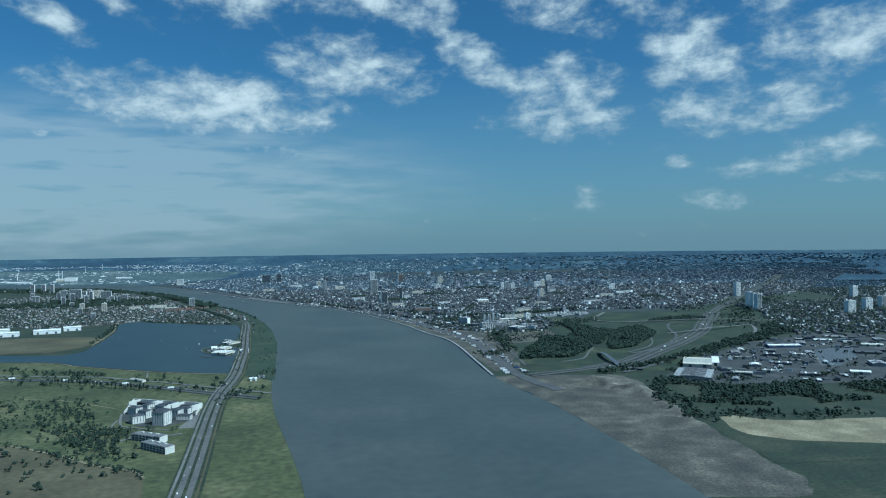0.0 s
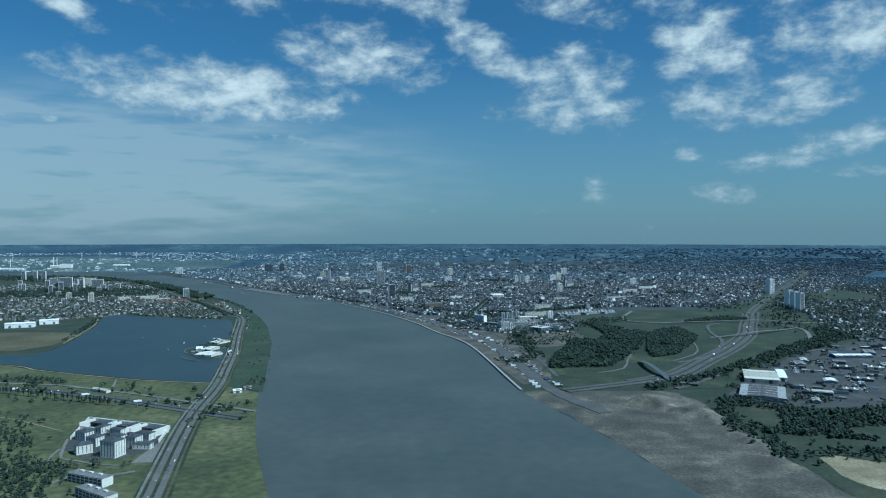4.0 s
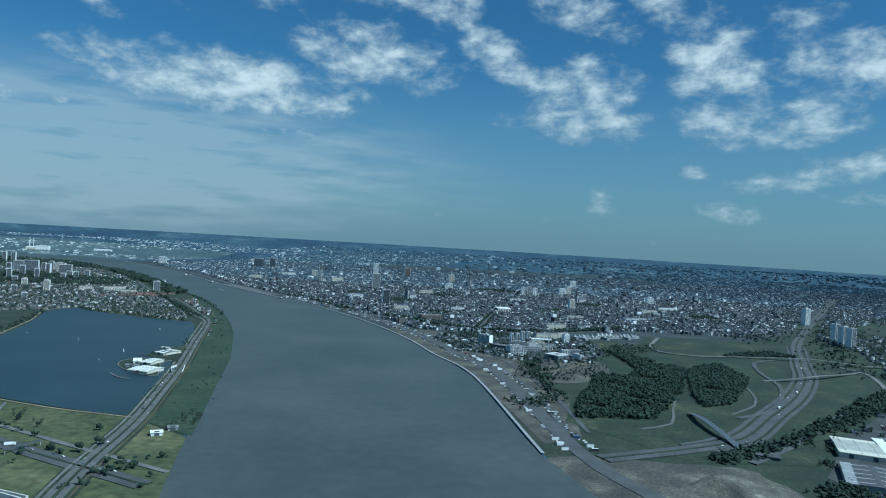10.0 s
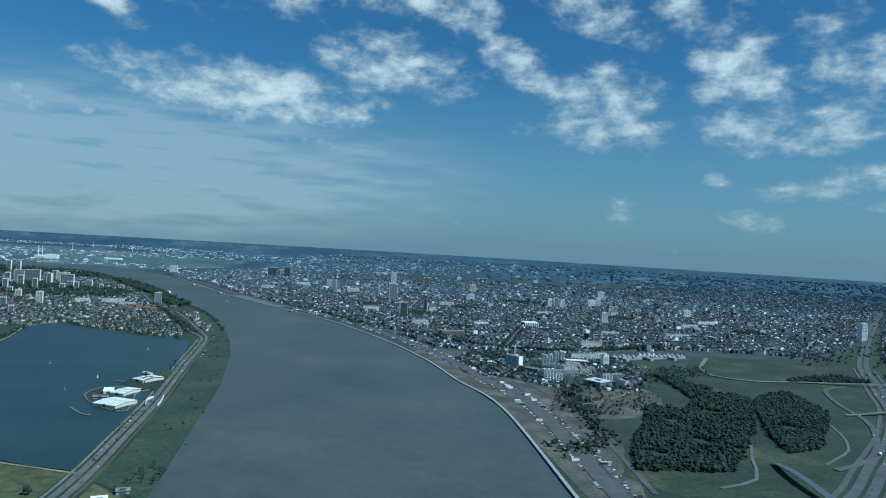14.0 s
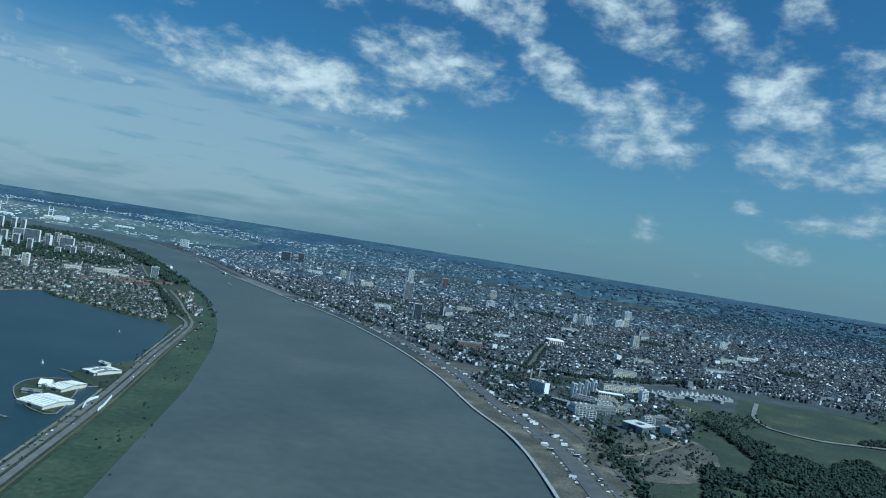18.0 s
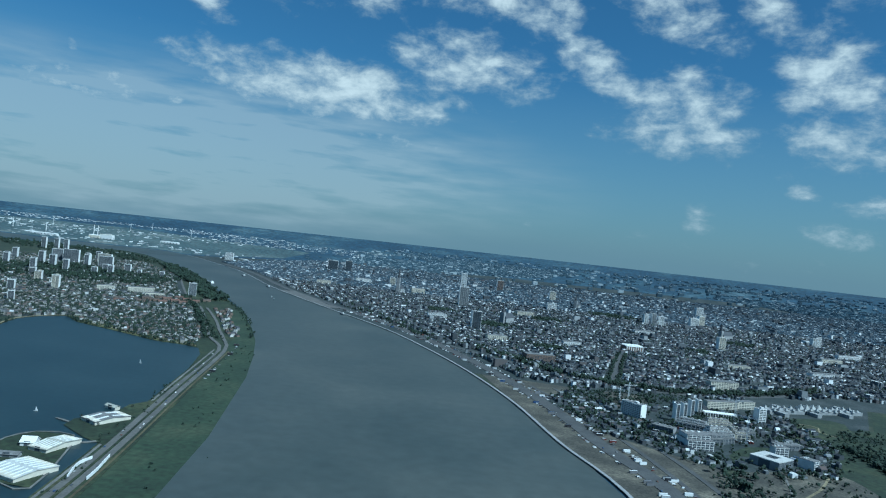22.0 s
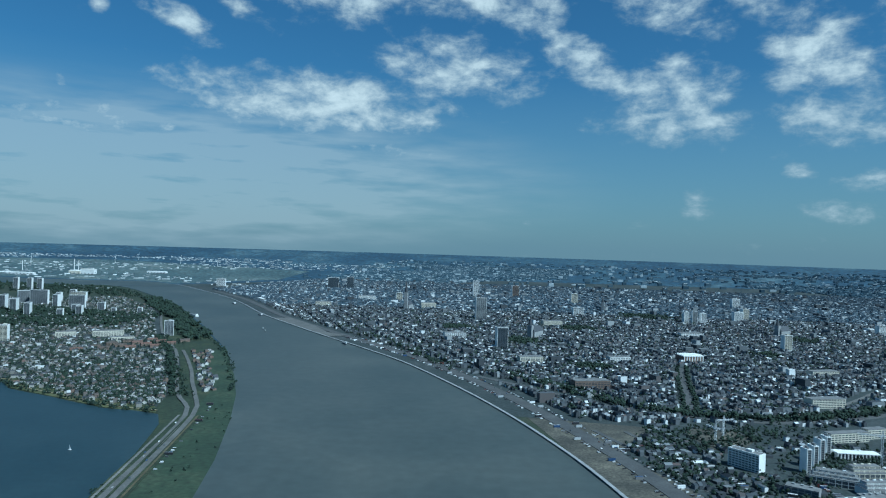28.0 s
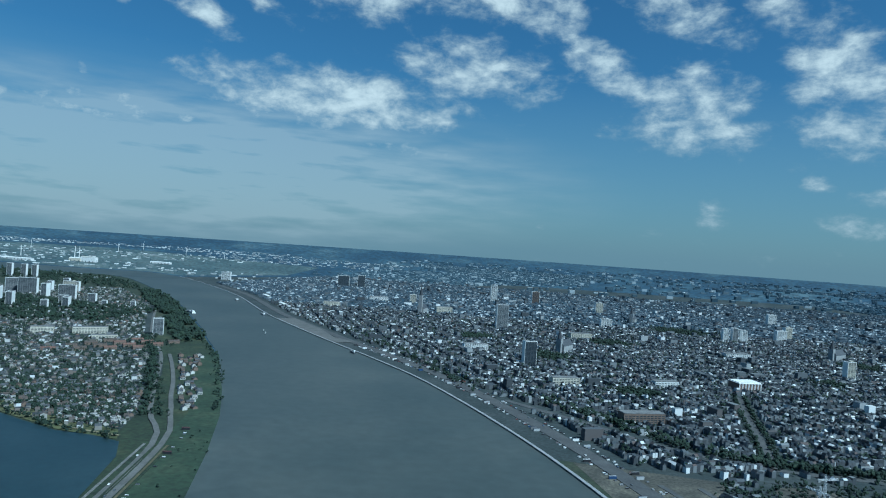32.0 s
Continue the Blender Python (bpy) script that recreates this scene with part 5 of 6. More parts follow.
for x, y, w, d, h, wl in [(-430, 2900, 40, 20, 18, M_CREAM), (-150, 2950, 40, 24, 22, M_CREAM), (-350, 3150, 50, 20, 20, M_WHITE), (150, 2600, 44, 18, 18, M_CREAM), (420, 2480, 50, 16, 14, M_WHITE), (760, 2300, 50, 14, 16, M_CREAM), (860, 2420, 60, 14, 16, M_WHITE),
                          (120, 1900, 46, 14, 16, M_BRICK), (380, 1850, 44, 14, 14, M_CREAM), (200, 2120, 34, 12, 13, M_WHITE), (640, 2080, 60, 16, 12, M_WHITE), (480, 2060, 44, 14, 12, M_CREAM), (-60, 2330, 40, 14, 17, M_WHITE), (60, 2080, 36, 14, 15, M_CREAM)]:
    quarter_block(x, y, w, d, h, 16, wl, {"cream_render": "cream city building with window rows above the roofs", "white_render": "white city building with window rows above the roofs", "brown_brick": "brown brick city building above the roofs"}[wl.name], False)


def row_house(x, y, ang, n, roof, wall, label):
    for k in range(n):
        c, s = math.cos(radians(ang)), math.sin(radians(ang))
        b = thing("row_house", x + (k - n / 2) * 4.2 * c, y + (k - n / 2) * 4.2 * s, ang, label, "house", "row with red roofs")
        b.scale *= .6
        part("wall", house_wall_bm(6.9, 9, 6, 3), wall, b)
        part("roof", gable_bm(6.9, 9, 6, 3), roof, b)
        box_part("chimney", .8, .8, 8, 10.2, M_BRICK, b, 2)


for k in range(14):
    red = (k * 5) % 7 < 4
    row_house(-610 + (k % 4) * 30 + (k // 4) * 9, 2036 + (k // 4) * 34 + (k % 4) * 21, 34 + (k * 7) % 16, 4, M_ROOFRED if red else M_ROOFBROWN, M_BRICK, "brick row house with red tiled roof" if red else "brick row house with brown tiled roof")


def church(x, y, ang, h):
    b = thing("church", x, y, ang, "stone church with a tall pointed spire", "church", "churches")
    part("nave", house_wall_bm(40, 16, 14, 9), M_GREYC, b)
    part("nave_roof", gable_bm(40, 16, 14, 9), M_SLATE, b)
    box_part("tower", 9, 9, -1, h * .6, M_GREYC, b, -22)
    bm = bmesh.new()
    bmesh.ops.create_cone(bm, cap_ends=True, segments=8, radius1=4.6, radius2=.3, depth=h * .4, matrix=Matrix.Translation((-22, 0, h * .8)))
    part("spire", bm, M_SLATE, b)


church(-200, 2900, 80, 78)
church(95, 2390, 60, 44)
church(350, 3050, 70, 46)
church(640, 2560, 40, 42)

# ---- marina ----
shed(-284, 1283, 9, 9, 3.6, 10, M_WHITE, M_ROOFWHITE, "white clubhouse with a low roof on the marina islet", 0, cat="clubhouse", rise=3)
shed(-268, 1286, 15, 30, 3.6, -14, M_CREAM, M_ROOFCREAM, "marina hall with pale striped roof", 6, M_ROOFWHITE, cat="boathouse")
shed(-259, 1236, 27, 30, 3.6, -20, M_CREAM, M_FELTPALE, "marina hall with grey roof and white strips", 7, M_ROOFWHITE, cat="boathouse")
shed(-282, 1258, 14, 6, 3, 8, M_GREYC, M_ROOFGREY, "low grey boat shed on the islet", 0, cat="boathouse")
shed(-270, 1356, 18, 30, 3.6, -30, M_CREAM, M_ROOFGREY, "landing hall with grey roof and white gutters", 2, M_ROOFWHITE, cat="boathouse")
shed(-282, 1388, 12, 5, 3, -24, M_CREAM, M_ROOFCREAM, "small pale hut on the landing", 0, cat="hut")
for ln in ([(-290, 1340), (-304, 1346)], [(-292, 1216), (-274, 1195), (-262, 1190)], [(-268, 1290), (-250, 1305)], [(-316, 1021), (-322, 1045), (-329, 1068)]):
    ribbon("landing_stage", ln, 2.2, 1.0, M_PAVE)
ribbon("islet_edge", ISLET + ISLET[:1], 1.1, 1.0, M_PAVE)


def sound_screen(line, label):
    b = thing("noise_screen", *line[0], 0, label, "noise barrier", "curved white screens")
    p = smooth(line, 5)
    for (ax, ay), (bx, by) in zip(p[:-1], p[1:]):
        o = box_part("panel", math.hypot(bx - ax, by - ay), .5, 0.5, 2.6, M_ROOFWHITE, b)
        o.matrix_local = pose((ax + bx) / 2 - line[0][0], (ay + by) / 2 - line[0][1], 0, 0, 0, math.degrees(math.atan2(by - ay, bx - ax)))


sound_screen([(-229, 1234), (-233, 1246), (-236, 1260), (-234, 1271)], "curved white screen beside the dyke road")
sound_screen([(-218, 1236), (-220, 1250), (-223, 1264), (-226, 1278)], "curved white screen on the river side of the dyke road")


def sail_boat(x, y, ang, s):
    b = thing("sailing_boat", x, y, ang, "small white sailing boat on the lake", "boat", "sailing boats", 0.3)
    bm = box_bm(2.0, 6, -.1, .7)
    for v in bm.verts:
        if v.co.y > 0:
            v.co.x *= .15
    part("hull", bm, M_WHITE, b)
    box_part("mast", .15, .15, .7, 8, M_STEEL, b, 0, .4)
    bm = bmesh.new()
    vs = [bm.verts.new(p) for p in ((-.05, .3, 1.2), (-.05, -3, 1.2), (-.05, .3, 8), (.05, .3, 1.2), (.05, -3, 1.2), (.05, .3, 8))]
    for f in ((0, 1, 2), (5, 4, 3), (0, 3, 4, 1), (1, 4, 5, 2), (2, 5, 3, 0)):
        bm.faces.new([vs[i] for i in f])
    part("sail", bm, M_ROOFWHITE, b)
    b.scale *= s * .6


for x, y, a, s in [(-416, 1430, 20, .8), (-333, 1290, 60, .8), (-328, 1358, 100, .8), (-346, 1568, 80, .8), (-510, 1480, 30, .8)]:
    sail_boat(x, y, a, s)


def barge(x, y, ang, ln, label, hull=M_DARKC):
    b = thing("river_barge", x, y, ang, label, "ship", "river craft", 0.1)
    bm = box_bm(ln * .16, ln, -.2, 2.2)
    for v in bm.verts:
        if v.co.y > 0:
            v.co.x *= .4
    part("hull", bm, hull, b)
    box_part("deckhouse", ln * .11, ln * .16, 2.2, 5.2, M_WHITE, b, 0, -ln * .38)
    box_part("hatch", ln * .11, ln * .6, 2.2, 2.9, M_GREYC, b, 0, .05 * ln)


barge(-648, 2560, 40, 46, "white moored ship at the wooded point", M_WHITE)
barge(-514, 2612, 32, 30, "moored ship at the quay")
barge(-244, 2206, 34, 18, "small moored boat at the quay")
barge(-430, 2358, 20, 7, "small white boat on the river")
barge(-417, 2328, 20, 6, "small white boat on the river")
barge(-668, 2880, 28, 40, "white moored passenger ship at the quay")
for ln in ([(-656, 2566), (-690, 2604), (-716, 2650)],):
    ribbon("pier", ln, 5, 1.2, M_PAVE)

# ---- single houses by the lake ----
HOUSE_KINDS = []
for w, d, h, rise, roof, wall in [(8, 8, 5, 3, M_SLATE, M_HOUSEWALL), (7, 9, 5.5, 3.2, M_ROOFBROWN, M_BRICK), (10, 8, 3.4, 3, M_ROOFBROWN, M_HOUSEWALL), (12, 8, 3.2, 2.6, M_SLATE, M_BRICK), (8, 10, 5.5, 2.6, M_ROOFBROWN, M_BRICK), (9, 8, 5, 1.2, M_ROOFGREY, M_HOUSEWALL)]:
    meshes = {}
    for nm, bm, mt in (("wall", house_wall_bm(w, d, h, rise), wall), ("roof", gable_bm(w, d, h, rise), roof)):
        me = bpy.data.meshes.new(nm)
        bm.to_mesh(me)
        bm.free()
        me.materials.append(mt)
        meshes[nm] = me
    HOUSE_KINDS.append((w, d, h, rise, roof, wall, meshes))
HOUSE_LABELS = ["white detached house with a dark slate roof", "brick house with a brown tiled roof", "white bungalow with a brown tiled roof", "brick bungalow with a dark slate roof", "wide brick house with a brown tiled roof", "white house with a low grey roof"]


def garden_house(x, y, ang, k):
    w, d, h, rise, roof, wall, me = HOUSE_KINDS[k]
    b = thing("house", x, y, ang, HOUSE_LABELS[k], "house", "houses by the lake")
    b.scale *= .6
    part("wall", me["wall"], wall, b)
    part("roof", me["roof"], roof, b)
    box_part("chimney", .9, .9, h + .6, h + rise + 1.2, M_BRICK, b, w * .28, .6)
    box_part("window", w * .28, .2, 1.0, 2.3, M_GLASS, b, -w * .24, -d / 2)
    box_part("window", w * .22, .2, 1.0, 2.3, M_GLASS, b, w * .26, -d / 2)
    box_part("door", 1.0, .2, 0, 2.1, M_DARKC, b, .05 * w, -d / 2)


hr = random.Random(21)
lots, spots = scatter(NEAR_TOWN, 1500, 31), []
strip = [(-344, 1800), (-314, 1800), (-340, 1870), (-372, 1940), (-424, 2088), (-455, 2074), (-400, 1940), (-366, 1872)]
lots = np.concatenate([scatter(strip, 110, 32), lots])
okl = ~near_road(lots[:, 0], lots[:, 1], np.where(inside(strip, lots[:, 0], lots[:, 1]), 3, 7))
for x, y in lots[okl]:
    if len(spots) < 300 and all((x - a) ** 2 + (y - c) ** 2 > 7.4 ** 2 for a, c in spots):
        spots.append((x, y))
        garden_house(x, y, hr.choice([38, 128, 45, 135, 30]) + hr.uniform(-6, 6), hr.choice([0, 0, 0, 1, 2, 3, 3, 3, 4, 5, 5, 5]))

# ---- trees ----


def clumps(points, size, seed, per=4, lite=False):
    """Tree crowns as handfuls of rough leaf clumps."""
    r = np.random.default_rng(seed)
    ico = np.array([(0, 0, 1), (.89, 0, .45), (.28, .85, .45), (-.72, .53, .45), (-.72, -.53, .45), (.28, -.85, .45), (.72, .53, -.45), (-.28, .85, -.45), (-.89, 0, -.45), (-.28, -.85, -.45), (.72, -.53, -.45)])
    tri = [(0, 1, 2), (0, 2, 3), (0, 3, 4), (0, 4, 5), (0, 5, 1), (1, 6, 2), (2, 7, 3), (3, 8, 4), (4, 9, 5), (5, 10, 1), (2, 6, 7), (3, 7, 8), (4, 8, 9), (5, 9, 10), (1, 10, 6)]
    if lite:
        ico = np.array([(0, 0, 1), (.9, .2, .2), (-.2, .9, .1), (-.9, -.2, .2), (.2, -.9, .1)])
        tri = [(0, 1, 2), (0, 2, 3), (0, 3, 4), (0, 4, 1)]
    n = len(points)
    s = r.uniform(size[0], size[1], n)
    P = np.repeat(points, per, 0)
    S = np.repeat(s, per)
    off = r.normal(0, .45, (n * per, 3)) * S[:, None]
    rad = S * r.uniform(.3, .75, n * per)
    ctr = np.column_stack([P[:, 0] + off[:, 0], P[:, 1] + off[:, 1], S * 1.05 + off[:, 2] * .8])
    ctr[:, 2] = np.maximum(ctr[:, 2], rad * .5)
    v = ctr[:, None, :] + ico[None] * rad[:, None, None] * r.uniform(.6, 1.35, (n * per, len(ico), 1))
    f = (np.arange(n * per)[:, None, None] * len(ico) + np.array(tri)[None]).reshape(-1, 3)
    return v.reshape(-1, 3), f


def wood(name, points, size, seed, label, per=4, leaf=None, lite=False):
    v, f = clumps(np.asarray(points, float), size, seed, per, lite)
    tagged(new(name, mesh_from(name, warp(v), [f], [leaf or M_LEAF])), label, "trees", kind="stuff")


def scatter_line(line, n, width, seed):
    r = np.random.default_rng(seed)
    p = smooth(line, 4)
    return p[r.integers(0, len(p), n)] + r.normal(0, width, (n, 2))


wood("yard_trees", yards[0], (1.5, 3.4), 11, "dark green trees in the city courtyards and streets", 4, lite=True)
wood("far_yard_trees", yards[1], (2.0, 4.0), 13, "trees tinted haze blue among the farther city rows", 4, M_FARLEAF, lite=True)
stands = scatter([(-300, 2300), (900, 1950), (1500, 2900), (-500, 2950)], 5200, 121)
stands = stands[city_mask(stands[:, 0], stands[:, 1]) & patchy(stands[:, 0], stands[:, 1], 38, 1.1)]
wood("street_tree_stands", stands, (1.6, 3.6), 122, "dark stands of trees between the terraces", 4, lite=True)
wood("city_park_trees", np.concatenate([rng.normal(0, .5, (int(r_ * 6), 2)) * r_ + (x_, y_) for x_, y_, r_ in CITY_PARKS]), (1.8, 4), 89, "dark trees of the city parks", 3)
wood("quarter_trees", np.concatenate([np.repeat(yards[5], 3, 0) + rng.normal(0, 7, (len(yards[5]) * 3, 2)), scatter([(207, 1399), (276, 1437), (337, 1450), (350, 1390), (290, 1290), (186, 1283)], 170, 117), scatter([(350, 1500), (440, 1640), (520, 1660), (500, 1590), (420, 1520)], 200, 118), scatter([(200, 1560), (245, 1585), (262, 1640), (330, 1655), (350, 1620), (300, 1610), (240, 1560)], 160, 111), scatter(QUARTER, 420, 113), scatter([(120, 1640), (180, 1730), (330, 1745), (310, 1720), (200, 1660)], 260, 112)]), (1.1, 2.6), 90, "street trees of the new quarter", 3)
suburb = np.repeat(yards[4], 2, 0) + rng.normal(0, 12, (len(yards[4]) * 2, 2))
wood("suburb_trees", suburb[suburb[:, 1] < 2500], (2.0, 4.6), 12, "dark green trees of the suburbs", 4, lite=True)
wood("far_suburb_trees", suburb[suburb[:, 1] >= 2500], (2.0, 4.2), 10, "trees of the farther suburbs, tinted haze blue", 4, M_FARLEAF, lite=True)
for k, (poly, n) in enumerate(zip(WOODS[:4], (3300, 4300, 700, 2000))):
    wp = scatter(poly, n, 40 + k)
    wood("park_wood", wp[patchy(wp[:, 0], wp[:, 1], 11, -2.0)], (.9, 3.2), 50 + k, "dense dark wood in the motorway park", 4)
scrub_pts = scatter(WOODS[4], 2600, 44)
scrub_pts = scrub_pts[patchy(scrub_pts[:, 0], scrub_pts[:, 1], 16, -.6)]
scrub_pts = np.concatenate([scrub_pts, scatter_line([(316, 700), (318, 760), (325, 830), (360, 900)], 220, 6, 107), scatter_line([(340, 722), (400, 705), (480, 700)], 90, 8, 108)])
wood("works_scrub", scrub_pts, (1.0, 3.0), 54, "patchy scrub and trees below the works")
works_t = np.concatenate([scatter(WORKS, 500, 93), scatter_line([(376, 905), (480, 895), (560, 905), (700, 900)], 320, 7, 94), scatter_line([(395, 960), (480, 1060), (600, 1160)], 260, 5, 95)])
wood("works_trees", works_t[patchy(works_t[:, 0], works_t[:, 1], 12, .3)], (1.0, 2.6), 96, "trees between the works yards")


def rubble_mound(poly, high, label, mat, seed, cell=3.0):
    """An uneven heap over the given outline, highest inside it."""
    poly = np.asarray(poly, float)
    lo, hi = poly.min(0) - 6, poly.max(0) + 6
    nx, ny = int((hi[0] - lo[0]) / cell) + 1, int((hi[1] - lo[1]) / cell) + 1
    gx, gy = np.meshgrid(lo[0] + np.arange(nx) * cell, lo[1] + np.arange(ny) * cell)
    gx, gy = gx.ravel(), gy.ravel()
    edge = line_dist(np.vstack([poly, poly[:1]]), gx, gy) * np.where(inside(poly, gx, gy), 1, -1)
    rough = np.array([noise.fractal(Vector((x * .035, y * .035, seed)), 1.0, 2.0, 5) for x, y in zip(gx, gy)])
    z = np.clip(edge / 14, -1, 1) * high + rough * high * .8 - high * .25
    z = np.where(edge > -6, np.maximum(z, -.6), -.6)
    q = (np.arange(ny - 1)[:, None] * nx + np.arange(nx - 1)[None]).ravel()
    faces = np.stack([q, q + 1, q + nx + 1, q + nx], 1)
    me = mesh_from("spoil_heap", np.column_stack([gx, gy, z]), [faces], [mat])
    me.polygons.foreach_set("use_smooth", np.ones(len(faces), bool))
    tagged(new("spoil_heap", me), label, "spoil heap", kind="stuff")


rubble_mound([(248, 905), (285, 935), (312, 930), (328, 880), (326, 828), (306, 800), (282, 845)], 6.0, "pale heap of sand and rubble on the mudflat", M_RUBBLE, 3.0)
rubble_mound([(290, 790), (318, 798), (322, 755), (312, 700), (296, 715)], 4.0, "low brown heap of rubble beside the scrub", M_RUBBLE, 9.0)
west_trees = scatter(WEST_TOWN, 25000, 14)
west_trees = np.concatenate([west_trees, scatter(NEAR_TOWN, 1900, 115)])
west_trees = west_trees[west_mask(west_trees[:, 0], west_trees[:, 1])]
far_h = np.ones(len(west_trees), bool)
for a, c in spots:
    far_h &= np.hypot(west_trees[:, 0] - a, west_trees[:, 1] - c) > 3.2
wood("garden_trees", west_trees[far_h], (1.1, 2.7), 15, "garden trees among the western houses", 5, lite=True)
pw = scatter(POINT_WOOD, 2600, 16)
pw = pw[patchy(pw[:, 0], pw[:, 1], 24, -1.2)]
wood("point_wood", pw, (2.8, 5.6), 17, "dark wood on the point by the river")
wood("estate_wood", np.concatenate([scatter([(-1000, 2240), (-700, 2300), (-700, 2520), (-1050, 2600), (-1250, 2300)], 1300, 18), scatter([(-1300, 2980), (-990, 2960), (-960, 3000), (-1230, 3310), (-1700, 3380), (-1800, 3250)], 600, 19)]), (2.8, 5.4), 20, "trees between the apartment towers")
branch_mid = [(-335, 1770), (-385, 1865), (-440, 1975), (-500, 2095), (-565, 2230)]
wood("row_trees", np.concatenate([scatter([(-625, 2040), (-560, 2030), (-490, 2110), (-500, 2190), (-570, 2170)], 260, 119)]), (.8, 1.8), 120, "garden trees between the red-roofed rows")
wood("dyke_trees", scatter_line(branch_mid, 170, 3.5, 22), (1.0, 2.4), 23, "trees between the two dyke roads")
wood("river_edge_trees", scatter_line([(-296, 1800), (-338, 1915), (-400, 2070), (-480, 2215)], 80, 3, 24), (1.2, 2.6), 25, "bushes along the river edge")
wood("foreland_bushes", np.concatenate([scatter_line([(-152, 1010), (-176, 1180), (-200, 1340), (-242, 1540), (-284, 1740)], 60, 8, 26), scatter_line([(-205, 1060), (-225, 1200), (-245, 1330), (-280, 1500)], 70, 3, 27)]), (.5, 1.2), 28, "low bushes on the river foreland")
wood("meadow_bushes", np.concatenate([scatter([(-520, 700), (-300, 740), (-285, 800), (-330, 900), (-600, 900)], 170, 33), scatter([(-330, 520), (-200, 600), (-220, 740), (-300, 760), (-420, 620)], 150, 34), scatter_line([(-620, 1150), (-480, 1085), (-400, 1045)], 90, 8, 35)]), (1, 2.8), 36, "bushes and low trees on the meadow")
wood("meadow_scrub", np.concatenate([scatter([(-374, 898), (-327, 860), (-286, 778), (-307, 740), (-480, 800), (-520, 900)], 240, 101), scatter([(-270, 752), (-246, 750), (-232, 696), (-252, 680), (-300, 700)], 240, 102), scatter_line([(-451, 1082), (-417, 1078), (-385, 1050)], 90, 6, 103)]), (.6, 1.7), 104, "dark scrub on the meadow")
wood("field_hedge", scatter_line(FIELD_EDGE, 90, 2.2, 131), (.5, 1.4), 132, "low hedge along the ploughed field")
wood("estate_scrub", np.concatenate([scatter([(-298, 779), (-261, 735), (-225, 660), (-205, 644), (-232, 640), (-297, 700)], 210, 133), scatter([(-365, 835), (-330, 862), (-300, 800), (-297, 718), (-350, 760)], 150, 134)]), (.6, 1.8), 135, "dark scrub round the white estate")
wood("avenue_trees", np.concatenate([scatter_line([(x + o, y) for x, y in AVENUE], 110, 1.2, 141 + o) for o in (-7, 7)]), (1.4, 2.8), 143, "two rows of dark trees along the avenue")
wood("lake_edge_trees", np.concatenate([scatter_line([(-340, 1700), (-392, 1713), (-473, 1753), (-538, 1784), (-578, 1826)], 110, 3, 37), scatter_line([(-614, 1760), (-572, 1600), (-530, 1380)], 90, 4, 38)]), (1, 2.4), 39, "small trees along the lake shore")
wood("verge_trees", np.concatenate([scatter_line(MOTOR_W, 240, 22, 41), scatter_line([(300, 960), (420, 1040), (560, 1150), (690, 1240)], 330, 8, 42), scatter_line([(x + 60, y - 30) for x, y in MOTOR_E[6:]], 900, 30, 43), scatter_line([(x - 60, y + 40) for x, y in MOTOR_E[8:]], 700, 26, 44),
                             scatter_line([(20, 1980), (80, 1900), (160, 1805), (280, 1774), (400, 1816), (540, 1910)], 800, 6, 45), scatter_line([(-60, 2010), (-160, 2230), (-300, 2470)], 200, 8, 46), scatter_line([(150, 1130), (215, 1200), (235, 1450)], 160, 9, 57), scatter_line([(-350, 1770), (-425, 1935), (-485, 2065), (-566, 2205)], 160, 2.5, 58)]), (1.6, 3.6), 47, "rows of trees along the main roads")
fr = np.random.default_rng(61)
fx, fy = fr.uniform(-6500, 7500, 4200), fr.uniform(3300, 9000, 4200)
fk = (line_dist(river_l, fx, fy) > 40) & (line_dist(river_r, fx, fy) > 40)
fk &= ~city_mask(fx, fy) & ~inside(RIVER, fx, fy)
wood("far_woods", np.column_stack([fx, fy])[fk], (2, 4.4), 62, "belts of woodland toward the horizon, tinted haze blue", 4, M_FARLEAF, lite=True)

# ---- far works and sheds across the river ----
fx, fy = fr.uniform(-5200, -600, 3800), fr.uniform(3250, 7800, 3800)
fk = ~inside(RIVER, fx, fy) & patchy(fx, fy, 300, -.3) & (line_dist(river_l, fx, fy) > 60) & (line_dist(river_r, fx, fy) > 60) & ~city_mask(fx, fy)
fx, fy = fx[fk], fy[fk]
n = len(fx)
v, f, sl = houses(fx, fy, np.full(n, .2) + fr.choice([0, 1.57], n), fr.uniform(6, 30, n), fr.uniform(5, 11, n), fr.uniform(1.6, 4, n), fr.uniform(1, 3, n), np.ones(n, bool))
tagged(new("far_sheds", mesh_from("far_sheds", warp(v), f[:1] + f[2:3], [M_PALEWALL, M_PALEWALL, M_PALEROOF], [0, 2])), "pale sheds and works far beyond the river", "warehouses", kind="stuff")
fx, fy = fr.uniform(-900, 7000, 1700), fr.uniform(4300, 9500, 1700)
n = len(fx)
v, f, sl = houses(fx, fy, np.full(n, .3), fr.uniform(9, 40, n), fr.uniform(7, 18, n), fr.uniform(4, 16, n), fr.uniform(1, 3, n), np.ones(n, bool))
# Walls take the haze-tinted colours, roofs stay pale.
tagged(new("far_blocks", mesh_from("far_blocks", warp(v), f[:1] + f[2:3], [M_HAZEWALLS, M_HAZEWALLS, M_PALEROOF], [0, 2])), "pale blocks and halls scattered far off, walls tinted haze blue", "buildings", kind="stuff")
n = 700
fx, fy = fr.uniform(-700, 1500, n), fr.uniform(1800, 4400, n)
keep = city_mask(fx, fy)
fx, fy = fx[keep], fy[keep]
n = len(fx)
